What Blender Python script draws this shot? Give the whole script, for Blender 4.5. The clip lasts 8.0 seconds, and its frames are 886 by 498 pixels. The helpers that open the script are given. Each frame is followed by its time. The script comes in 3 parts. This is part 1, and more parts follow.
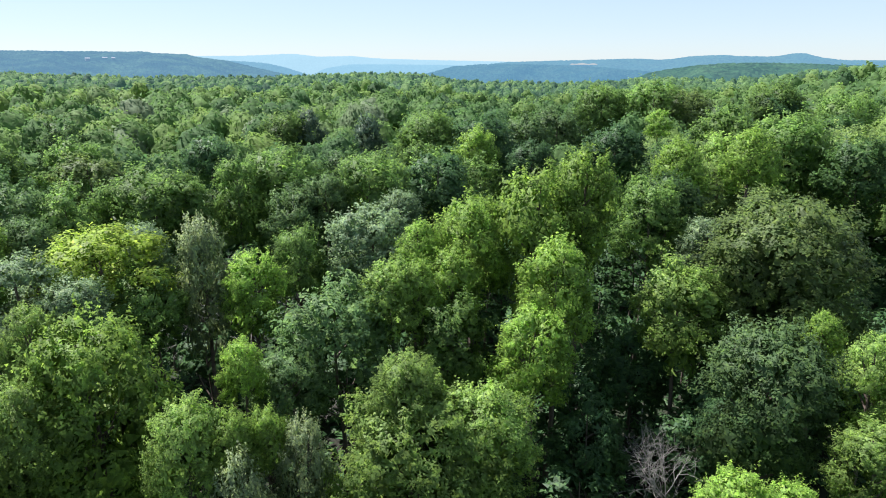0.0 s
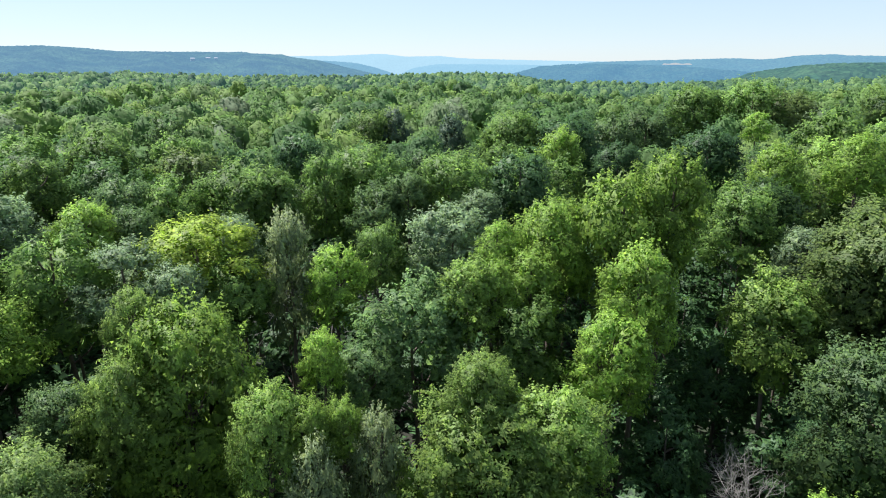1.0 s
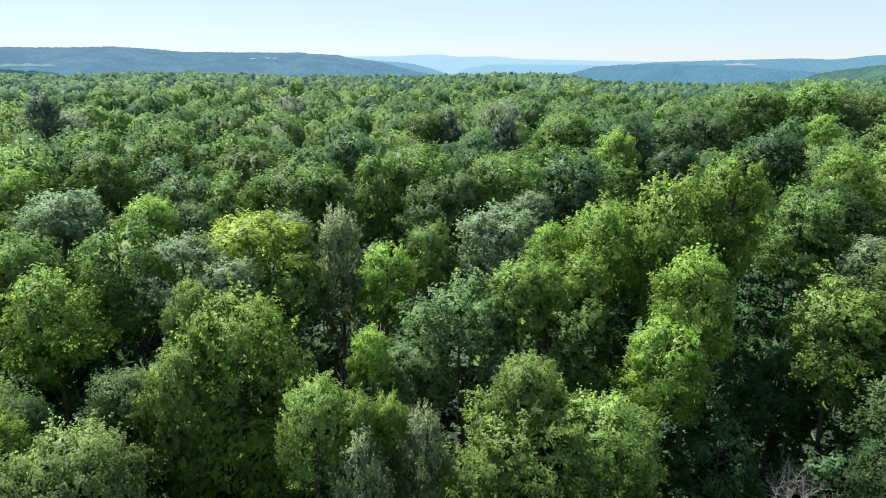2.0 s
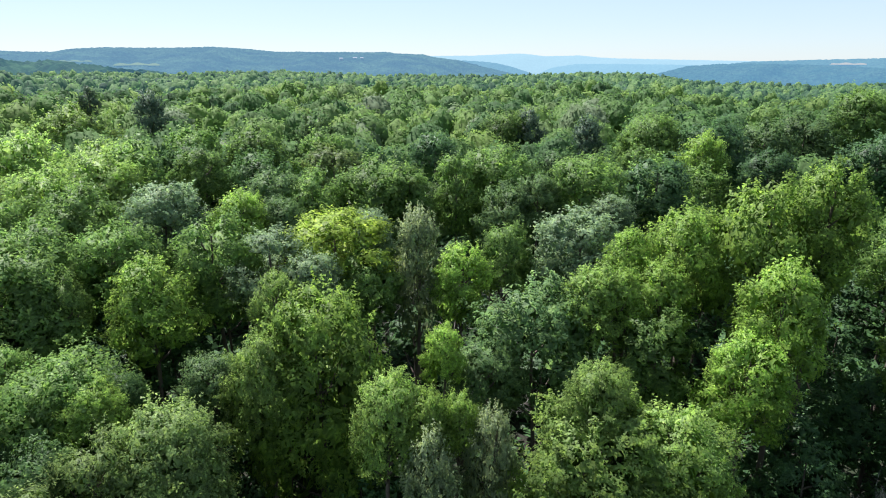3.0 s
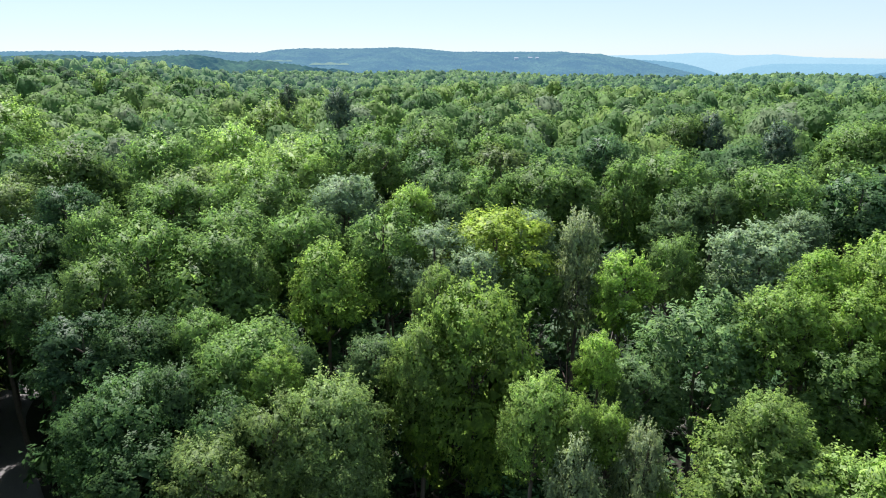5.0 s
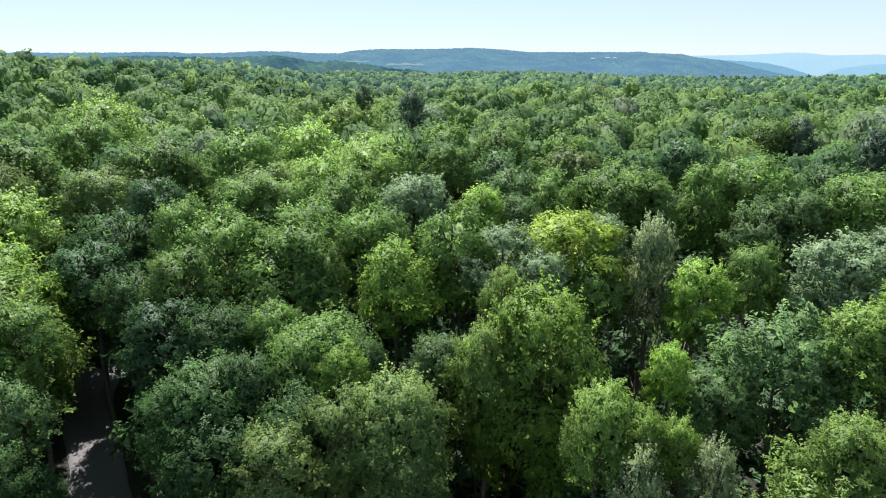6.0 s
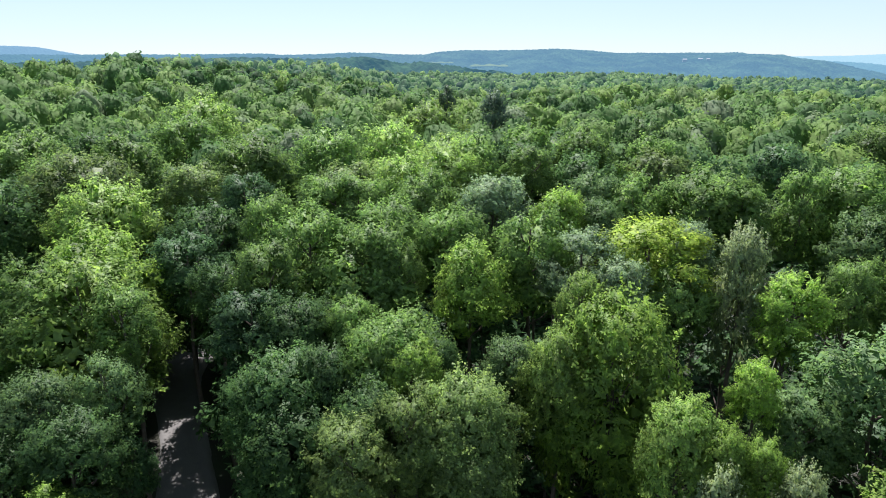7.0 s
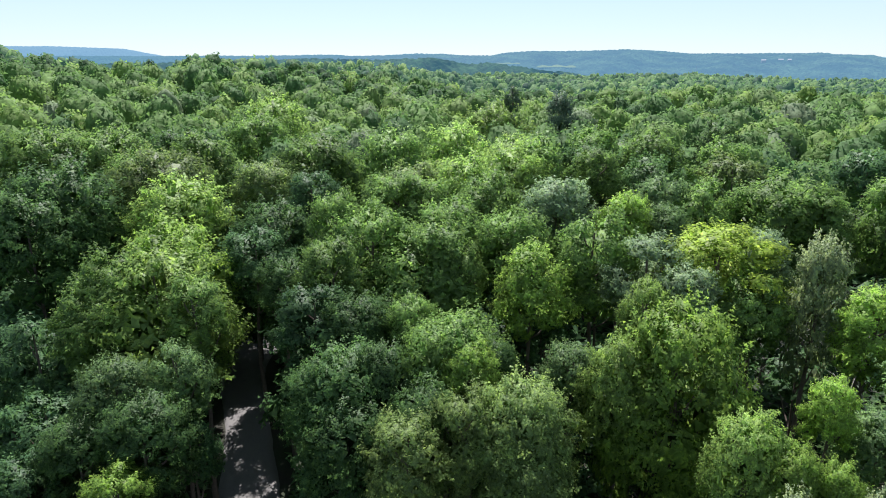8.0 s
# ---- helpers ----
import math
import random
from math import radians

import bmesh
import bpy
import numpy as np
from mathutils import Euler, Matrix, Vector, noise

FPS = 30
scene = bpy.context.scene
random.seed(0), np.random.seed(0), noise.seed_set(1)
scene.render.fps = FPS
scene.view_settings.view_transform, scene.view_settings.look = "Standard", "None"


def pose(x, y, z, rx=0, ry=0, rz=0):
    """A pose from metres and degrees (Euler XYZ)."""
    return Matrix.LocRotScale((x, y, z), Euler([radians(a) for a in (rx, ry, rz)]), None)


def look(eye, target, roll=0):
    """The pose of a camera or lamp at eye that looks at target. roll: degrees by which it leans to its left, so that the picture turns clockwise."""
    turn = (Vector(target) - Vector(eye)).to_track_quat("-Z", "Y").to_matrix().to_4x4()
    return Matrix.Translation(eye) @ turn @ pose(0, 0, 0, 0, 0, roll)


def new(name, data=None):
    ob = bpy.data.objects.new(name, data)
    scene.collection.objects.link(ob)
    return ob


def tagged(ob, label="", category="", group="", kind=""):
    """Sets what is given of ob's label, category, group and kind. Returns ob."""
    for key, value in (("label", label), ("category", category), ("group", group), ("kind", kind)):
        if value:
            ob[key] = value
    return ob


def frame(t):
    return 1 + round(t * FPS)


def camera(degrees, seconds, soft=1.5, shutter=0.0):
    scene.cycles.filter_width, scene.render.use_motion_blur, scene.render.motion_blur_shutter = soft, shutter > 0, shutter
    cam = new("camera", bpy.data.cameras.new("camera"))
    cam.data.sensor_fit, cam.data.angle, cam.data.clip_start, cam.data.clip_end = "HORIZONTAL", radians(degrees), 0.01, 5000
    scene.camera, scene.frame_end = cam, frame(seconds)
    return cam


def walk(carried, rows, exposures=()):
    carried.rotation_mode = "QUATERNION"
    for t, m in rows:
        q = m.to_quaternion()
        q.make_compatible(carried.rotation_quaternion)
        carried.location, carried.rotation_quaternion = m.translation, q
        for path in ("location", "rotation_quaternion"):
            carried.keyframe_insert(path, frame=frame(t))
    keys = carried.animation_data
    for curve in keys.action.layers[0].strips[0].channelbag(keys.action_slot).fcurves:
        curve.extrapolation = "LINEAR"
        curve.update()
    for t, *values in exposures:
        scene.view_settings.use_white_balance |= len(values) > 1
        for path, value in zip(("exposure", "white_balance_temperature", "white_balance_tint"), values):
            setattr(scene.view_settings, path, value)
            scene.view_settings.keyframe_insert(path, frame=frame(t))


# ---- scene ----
# ---- camera ----
cam = camera(71.0, 8.0, soft=1.0)
PATH = (  # seconds, drift of the hovering eye, turn to the left, tilt
    (0.0, -0.12, 0.32, -0.17, 0.0, -16.69), (0.3, -0.12, 0.32, -0.17, 3.6, -16.7), (0.5, -0.12, 0.32, -0.17, 5.93, -16.7),
    (0.6, -0.12, 0.32, -0.17, 7.03, -16.7), (0.7, -0.12, 0.32, -0.17, 7.38, -16.7), (1.0, -0.12, 0.32, -0.17, 7.62, -16.7),
    (1.2, -0.12, 0.32, -0.17, 8.2, -16.7), (1.5, -0.12, 0.32, -0.17, 9.47, -16.69), (1.7, -0.12, 0.31, -0.17, 10.54, -16.68),
    (2.8, -0.05, 0.11, -0.06, 18.19, -16.71), (3.0, -0.03, 0.06, -0.03, 19.78, -16.73), (3.5, 0.02, -0.07, 0.04, 24.5, -16.75),
    (4.0, 0.06, -0.16, 0.1, 28.82, -16.75), (4.5, 0.07, -0.2, 0.12, 32.39, -16.77), (4.7, 0.07, -0.2, 0.12, 33.53, -16.77),
    (5.8, 0.07, -0.2, 0.12, 40.11, -16.73), (6.0, 0.07, -0.2, 0.12, 41.7, -16.72), (6.5, 0.07, -0.2, 0.12, 45.37, -16.67),
    (7.0, 0.07, -0.2, 0.12, 49.12, -16.63), (7.5, 0.07, -0.2, 0.12, 52.52, -16.57), (8.0, 0.07, -0.2, 0.12, 54.99, -16.55))
EYE = 25.0
walk(cam, [(t, pose(x, y, EYE + z, 90 + tilt, 0, yaw)) for t, x, y, z, yaw, tilt in PATH],
     exposures=((0.0, 1.14, 6080, 17), (8.0, 1.14, 6080, 17)))

# ---- light ----
def mix_colour(nt, fac, a, b, blend="MIX"):
    m = nt.nodes.new("ShaderNodeMix")
    m.data_type, m.blend_type = "RGBA", blend
    for sock, value in ((m.inputs[0], fac), (m.inputs[6], a), (m.inputs[7], b)):
        if isinstance(value, (int, float)):
            sock.default_value = value
        elif isinstance(value, tuple):
            sock.default_value = (*value, 1) if len(value) == 3 else value
        else:
            nt.links.new(value, sock)
    return m.outputs[2]


SUN_AZ, SUN_EL = 60.0, 60.0  # degrees: to the left of +y, above the horizon
world = bpy.data.worlds.new("sky")
scene.world = world
world.use_nodes = True
wn = world.node_tree.nodes
sky = wn.new("ShaderNodeTexSky")
sky.sky_type = "NISHITA"
sky.sun_disc = False
sky.sun_elevation = radians(SUN_EL)
sky.sun_rotation = radians(-SUN_AZ)
sky.altitude = 300
sky.air_density, sky.dust_density, sky.ozone_density = 0.95, 0.15, 2.2
wn["Background"].inputs["Strength"].default_value = 0.058
hazy = wn.new("ShaderNodeHueSaturation")  # thin summer haze
hazy.inputs["Saturation"].default_value = 0.9
world.node_tree.links.new(sky.outputs["Color"], hazy.inputs["Color"])
pale = mix_colour(world.node_tree, 0.5, hazy.outputs["Color"], (5.9, 7.5, 7.9))
world.node_tree.links.new(pale, wn["Background"].inputs["Color"])

sun = new("sun", bpy.data.lights.new("sun", "SUN"))
sun.data.energy, sun.data.angle, sun.data.color = 4.8, radians(0.53), (1.0, 0.95, 0.86)
az, el = radians(SUN_AZ), radians(SUN_EL)
to_sun = Vector((-math.sin(az) * math.cos(el), math.cos(az) * math.cos(el), math.sin(el)))
sun.matrix_world = look(to_sun * 200, (0, 0, 0))


# ---- materials ----
def material(name):
    mat = bpy.data.materials.new(name)
    mat.use_nodes = True
    nt = mat.node_tree
    return mat, nt, nt.nodes, nt.nodes["Principled BSDF"]


def remap(nt, value, lo, hi, a=0.0, b=1.0):
    m = nt.nodes.new("ShaderNodeMapRange")
    m.inputs["From Min"].default_value, m.inputs["From Max"].default_value = a, b
    m.inputs["To Min"].default_value, m.inputs["To Max"].default_value = lo, hi
    nt.links.new(value, m.inputs["Value"])
    return m.outputs["Result"]


def noise_value(nt, scale, detail=2.0, source="Object"):
    tc, nz = nt.nodes.new("ShaderNodeTexCoord"), nt.nodes.new("ShaderNodeTexNoise")
    nz.inputs["Scale"].default_value, nz.inputs["Detail"].default_value = scale, detail
    nt.links.new(tc.outputs[source], nz.inputs["Vector"])
    return nz.outputs["Fac"]


def scaled(nt, colour, value):
    h = nt.nodes.new("ShaderNodeHueSaturation")
    nt.links.new(colour, h.inputs["Color"])
    nt.links.new(value, h.inputs["Value"])
    return h.outputs["Color"]


def leaf_surface(nt, colour, see_through, rough):
    """Leaf blades: glossy upper skin, and light that shines through them."""
    bsdf, out = nt.nodes["Principled BSDF"], nt.nodes["Material Output"]
    bsdf.inputs["Roughness"].default_value = rough
    bsdf.inputs["Specular IOR Level"].default_value = 0.2
    nt.links.new(colour, bsdf.inputs["Base Color"])
    lit = nt.nodes.new("ShaderNodeBsdfTranslucent")
    warm = mix_colour(nt, 1.0, colour, (1.36, 1.4, 1.24), "MULTIPLY")
    nt.links.new(warm, lit.inputs["Color"])
    both = nt.nodes.new("ShaderNodeMixShader")
    both.inputs[0].default_value = see_through
    nt.links.new(bsdf.outputs[0], both.inputs[1])
    nt.links.new(lit.outputs[0], both.inputs[2])
    nt.links.new(both.outputs[0], out.inputs["Surface"])


def leaf_material(name, a, b, see_through=0.52, rough=0.5):
    mat, nt, n, bsdf = material(name)
    geo, info = n.new("ShaderNodeNewGeometry"), n.new("ShaderNodeObjectInfo")
    col = mix_colour(nt, remap(nt, geo.outputs["Random Per Island"], 0.3, 0.7), a, b)
    col = scaled(nt, col, remap(nt, info.outputs["Random"], 0.8, 1.24))
    col = scaled(nt, col, remap(nt, noise_value(nt, 0.55), 0.75, 1.25, 0.3, 0.7))
    # random yellower patches put new growth and sunlit shoot tips into the colour
    lit_fresh_tips = mix_colour(nt, 1.0, col, (1.6, 1.5, 1.1), "MULTIPLY")
    col = mix_colour(nt, remap(nt, noise_value(nt, 2.8, 3.0), 0, 1, 0.49, 0.6), col, lit_fresh_tips)
    col = scaled(nt, col, remap(nt, noise_value(nt, 2.2, 2.0), 0.7, 1.3, 0.35, 0.65))
    leaf_surface(nt, col, see_through, rough)
    return mat


LEAF = {
    "maple": leaf_material("maple_leaf", (0.091, 0.170, 0.052), (0.144, 0.228, 0.068)),
    "lime": leaf_material("lime_leaf", (0.144, 0.256, 0.057), (0.220, 0.322, 0.075)),
    "yellow": leaf_material("yellow_leaf", (0.204, 0.310, 0.057), (0.288, 0.378, 0.075)),
    "birch": leaf_material("birch_leaf", (0.146, 0.248, 0.068), (0.220, 0.312, 0.093)),
    "silver": leaf_material("silver_leaf", (0.122, 0.195, 0.106), (0.200, 0.275, 0.166), 0.45, 0.55),
    "poplar": leaf_material("poplar_leaf", (0.070, 0.132, 0.052), (0.111, 0.180, 0.073), 0.42, 0.55),
    "ash": leaf_material("ash_leaf", (0.046, 0.100, 0.039), (0.082, 0.148, 0.052), 0.5),
    "oak": leaf_material("oak_leaf", (0.107, 0.172, 0.062), (0.163, 0.226, 0.082)),
    "dark": leaf_material("dark_leaf", (0.039, 0.090, 0.039), (0.062, 0.122, 0.050), 0.4),
    "larch": leaf_material("larch_needle", (0.139, 0.195, 0.097), (0.211, 0.262, 0.148), 0.45),
    "pine": leaf_material("pine_needle", (0.049, 0.090, 0.062), (0.082, 0.130, 0.089), 0.3),
}


def bark_material(name, a, b):
    mat, nt, n, bsdf = material(name)
    col = mix_colour(nt, noise_value(nt, 5.0, 6.0), a, b)
    nt.links.new(col, bsdf.inputs["Base Color"])
    bsdf.inputs["Roughness"].default_value = 0.9
    bump = n.new("ShaderNodeBump")
    bump.inputs["Strength"].default_value = 0.5
    nt.links.new(noise_value(nt, 14.0, 4.0), bump.inputs["Height"])
    nt.links.new(bump.outputs[0], bsdf.inputs["Normal"])
    return mat


BARK = bark_material("bark", (0.06, 0.045, 0.035), (0.16, 0.13, 0.105))
GREY_WOOD = bark_material("weathered_wood", (0.20, 0.20, 0.18), (0.35, 0.34, 0.31))


def woods_material(name, haze_emission=None):
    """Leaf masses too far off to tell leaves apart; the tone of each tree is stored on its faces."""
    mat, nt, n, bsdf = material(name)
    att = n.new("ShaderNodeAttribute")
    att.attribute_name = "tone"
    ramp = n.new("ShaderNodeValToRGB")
    # greens blued a little, so that haze is in the colour
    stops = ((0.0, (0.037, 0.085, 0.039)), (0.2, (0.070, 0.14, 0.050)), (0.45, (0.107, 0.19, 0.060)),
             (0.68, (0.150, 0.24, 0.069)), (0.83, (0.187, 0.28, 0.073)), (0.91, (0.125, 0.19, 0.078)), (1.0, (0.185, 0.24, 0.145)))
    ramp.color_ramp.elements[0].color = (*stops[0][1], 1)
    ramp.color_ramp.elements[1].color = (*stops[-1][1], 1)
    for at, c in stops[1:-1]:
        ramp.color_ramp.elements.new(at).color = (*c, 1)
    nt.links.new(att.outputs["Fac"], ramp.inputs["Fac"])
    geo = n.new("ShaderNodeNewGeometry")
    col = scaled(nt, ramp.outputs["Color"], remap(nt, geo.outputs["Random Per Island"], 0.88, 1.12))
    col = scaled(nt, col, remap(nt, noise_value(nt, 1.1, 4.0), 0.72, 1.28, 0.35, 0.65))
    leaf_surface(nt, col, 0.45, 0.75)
    bump = n.new("ShaderNodeBump")
    bump.inputs["Strength"].default_value, bump.inputs["Distance"].default_value = 0.4, 0.5
    nt.links.new(noise_value(nt, 1.4, 4.0), bump.inputs["Height"])
    nt.links.new(bump.outputs[0], bsdf.inputs["Normal"])
    # emission paints in the haze before the farthest crowns
    if haze_emission:
        bsdf.inputs["Emission Color"].default_value, bsdf.inputs["Emission Strength"].default_value = (*haze_emission, 1), 1.0
    return mat


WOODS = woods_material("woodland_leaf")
DISTANT = woods_material("distant_leaf_haze", (0.012, 0.025, 0.034))


def floor_material():
    mat, nt, n, bsdf = material("forest_floor")
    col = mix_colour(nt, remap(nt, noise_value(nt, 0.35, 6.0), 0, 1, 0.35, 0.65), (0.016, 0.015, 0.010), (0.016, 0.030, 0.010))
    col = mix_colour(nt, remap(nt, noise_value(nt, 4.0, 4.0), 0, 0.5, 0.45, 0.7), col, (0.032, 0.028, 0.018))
    nt.links.new(col, bsdf.inputs["Base Color"])
    bsdf.inputs["Roughness"].default_value = 0.95
    bump = n.new("ShaderNodeBump")
    bump.inputs["Strength"].default_value = 0.6
    nt.links.new(noise_value(nt, 6.0, 5.0), bump.inputs["Height"])
    nt.links.new(bump.outputs[0], bsdf.inputs["Normal"])
    return mat


def gravel_material():
    mat, nt, n, bsdf = material("gravel")
    col = mix_colour(nt, noise_value(nt, 1.2, 5.0), (0.08, 0.078, 0.078), (0.135, 0.13, 0.122))
    col = mix_colour(nt, remap(nt, noise_value(nt, 22.0, 3.0), 0, 0.6, 0.45, 0.7), col, (0.2, 0.19, 0.175))
    nt.links.new(col, bsdf.inputs["Base Color"])
    bsdf.inputs["Roughness"].default_value = 0.9
    bump = n.new("ShaderNodeBump")
    bump.inputs["Strength"].default_value = 0.5
    nt.links.new(noise_value(nt, 30.0, 3.0), bump.inputs["Height"])
    nt.links.new(bump.outputs[0], bsdf.inputs["Normal"])
    return mat


def ridge_material(name, a, b, haze, haze_glow):
    """Wooded hills kilometres away; blue haze painted on as emission over dimmed base colours."""
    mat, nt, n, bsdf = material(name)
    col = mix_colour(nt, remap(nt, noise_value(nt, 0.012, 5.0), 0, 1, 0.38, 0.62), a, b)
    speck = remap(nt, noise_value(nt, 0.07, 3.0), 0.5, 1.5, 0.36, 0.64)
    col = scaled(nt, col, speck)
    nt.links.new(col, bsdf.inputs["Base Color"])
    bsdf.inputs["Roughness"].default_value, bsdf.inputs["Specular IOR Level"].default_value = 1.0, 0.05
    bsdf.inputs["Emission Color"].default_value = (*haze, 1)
    bsdf.inputs["Emission Strength"].default_value = haze_glow
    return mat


# ---- lie of the land ----
SLOPE_AZ = (-180, -120, -60, -36, -33, -30, -27, -24, -20, -17, -14, -10, -4, -1, 0.5, 3, 5, 8, 14, 20, 26, 34, 42, 48, 52, 56, 60, 64, 68, 72, 74,
            76, 78, 80, 83, 86, 90, 120, 180)
SLOPE_UP = (4, 8, 9, 7.5, 7.3, 4.6, 1.3, -1.6, -3.2, -3.7, -6.5, -8.8, -9.1, -7.4, -3.7, -1.3, -1.2, -1.8, -3.5, -4.1, -3.0, 0.9, -0.4, 0.1, 1.4, 3.4,
            8.1, 9.3, 10.2, 11.9, 12.6, 12.7, 9.3, 9.8, 10.8, 12.5, 15.1, 13, 4)
FAR_EDGE = (400, 350, 300, 260, 307, 353, 400, 444, 502, 545, 566, 577, 594, 613, 633, 640, 640, 640, 635, 620, 620, 620, 620, 560, 480, 415,
            393, 371, 353, 340, 335, 330, 325, 320, 314, 308, 300, 300, 400)


def smooth(a, b, v):
    u = np.clip((v - a) / (b - a), 0, 1)
    return u * u * (3 - 2 * u)


def land(x, y):
    """Height of the ground; positive bearings lie to the left of +y."""
    x, y = np.asarray(x, float), np.asarray(y, float)
    r, bearing = np.hypot(x, y), np.degrees(np.arctan2(-x, y))
    up, edge = np.interp(bearing, SLOPE_AZ, SLOPE_UP), np.interp(bearing, SLOPE_AZ, FAR_EDGE)
    rise = up * smooth(70, edge, r)
    rolls = 1.2 * np.sin(x / 37 + 1) * np.sin(y / 43) * smooth(60, 140, r)
    return rise + rolls - 70 * smooth(edge * 1.05, edge * 1.05 + 900, r)


def mesh_from(name, verts, faces, mat, smooth_faces=False, normals=None):
    """A mesh from arrays of places and of corner numbers (triangles or quads)."""
    verts, faces = np.asarray(verts, np.float32), np.asarray(faces, np.int32)
    me = bpy.data.meshes.new(name)
    me.vertices.add(len(verts))
    me.vertices.foreach_set("co", verts.ravel())
    me.loops.add(faces.size)
    me.loops.foreach_set("vertex_index", faces.ravel())
    me.polygons.add(len(faces))
    me.polygons.foreach_set("loop_start", np.arange(0, faces.size, faces.shape[1], dtype=np.int32))
    me.polygons.foreach_set("use_smooth", np.full(len(faces), smooth_faces))
    me.materials.append(mat)
    me.update(calc_edges=True)
    if normals is not None:
        me.normals_split_custom_set_from_vertices(np.asarray(normals, np.float32))
    return me


def grid_faces(rows, cols):
    i, j = np.meshgrid(np.arange(rows - 1), np.arange(cols - 1), indexing="ij")
    a = (i * cols + j).ravel()
    return np.stack([a, a + 1, a + cols + 1, a + cols], -1)


def build_ground():
    rings = np.concatenate([np.linspace(0.001, 120, 60), np.geomspace(125, 4900, 70)])
    turns = np.radians(np.linspace(-180, 180, 241))
    r, a = np.meshgrid(rings, turns, indexing="ij")
    x, y = -np.sin(a) * r, np.cos(a) * r
    rng = np.random.default_rng(5)
    z = land(x, y) + rng.normal(0, 0.06, x.shape) * (r < 150) * np.clip(r / 25, 0, 1)
    z[:, -1] = z[:, 0]
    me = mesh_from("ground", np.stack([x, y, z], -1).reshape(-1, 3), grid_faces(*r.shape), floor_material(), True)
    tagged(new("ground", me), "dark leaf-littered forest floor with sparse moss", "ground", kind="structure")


ROAD = ((70.0, -34.0), (34.0, -19.0), (12.0, -9.5), (-2.0, -3.0), (-14.0, 2.0), (-24.0, 5.4), (-32.6, 8.4), (-41.4, 11.2), (-49.0, 13.1), (-52.0, 14.6), (-54.6, 18.0), (-59.0, 29.0))


def road_line(n=260):
    pts = np.array(ROAD)
    run = np.concatenate([[0], np.cumsum(np.hypot(*np.diff(pts, axis=0).T))])
    s = np.linspace(0, run[-1], n)
    line = np.stack([np.interp(s, run, pts[:, k]) for k in (0, 1)], -1)
    pad = np.concatenate([np.repeat(line[:1], 6, 0), line, np.repeat(line[-1:], 6, 0)])
    return np.stack([np.convolve(pad[:, k], np.ones(13) / 13, "valid") for k in (0, 1)], -1)


def build_road():
    line = road_line()
    way = np.gradient(line, axis=0)
    way /= np.linalg.norm(way, axis=1, keepdims=True)
    side = np.stack([-way[:, 1], way[:, 0]], -1)
    across = np.linspace(-1.8, 1.8, 15)
    profile = 0.10 - 0.02 * np.abs(across) - 0.05 * np.exp(-((np.abs(across) - 0.85) / 0.25) ** 2)
    profile[0] = profile[-1] = -0.15
    rng = np.random.default_rng(3)
    wob = 1 + 0.10 * np.sin(np.arange(len(line)) / 7.0)
    p = line[:, None, :] + side[:, None, :] * (across[None, :, None] * wob[:, None, None])
    z = land(p[..., 0], p[..., 1]) + 0.12 + profile + rng.normal(0, 0.012, p.shape[:2])
    me = mesh_from("dirt_road", np.concatenate([p, z[..., None]], -1).reshape(-1, 3), grid_faces(*p.shape[:2]), gravel_material(), True)
    tagged(new("road", me), "narrow grey gravel track shaded by overhanging trees", "road", kind="structure")


build_ground()
build_road()


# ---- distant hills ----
HAZE_STRENGTH = 1.0  # strength of the haze emission painted on the hills


def ridge(name, label, mat, near, far, bearings, crests, foot, step_deg=0.12, rough=3.0, rows=26, seed=1):
    """A wooded hill that stretches over a span of bearings: crests are degrees above eye level."""
    rng = np.random.default_rng(seed)
    a = np.arange(bearings[0], bearings[-1] + step_deg, step_deg)
    top = EYE + far * np.tan(np.radians(np.interp(a, bearings, crests)))
    top = np.convolve(np.pad(top, 2, mode="edge"), np.ones(5) / 5, "valid")
    u = np.linspace(0, 1.25, rows)
    uu, aa = np.meshgrid(u, np.radians(a), indexing="ij")
    r = near + (far - near) * uu + 60 * np.sin(aa * 40 + uu * 3)
    shape = np.where(uu <= 1, np.sin(np.clip(uu, 0, 1) * np.pi / 2) ** 1.1, 1 - (uu - 1) * 1.6)
    z = foot + (top[None, :] - foot) * shape
    z = z + (far * 0.0016) * np.sin(aa * 95 + uu * 5) * np.sin(uu * 7) * (uu < 0.95)
    z = z + rng.uniform(-rough, rough * 0.3, z.shape)
    p = np.stack([-np.sin(aa) * r, np.cos(aa) * r, z], -1).reshape(-1, 3)
    tagged(new(name, mesh_from(name, p, grid_faces(rows, len(a)), mat)), label, "hill", kind="structure")

    def slope(bearing, rise):
        """The place on the hill's near side that lies rise degrees above eye level."""
        peak = np.interp(bearing, a, top)
        q = radians(bearing)
        for v in np.linspace(0.02, 1.0, 200):
            far_off = near + (far - near) * v + 60 * math.sin(q * 40 + v * 3)
            z = foot + (peak - foot) * math.sin(v * math.pi / 2) ** 1.1
            if (z - EYE) / far_off >= math.tan(radians(rise)):
                break
        return Vector((-math.sin(q) * far_off, math.cos(q) * far_off, z))

    return slope


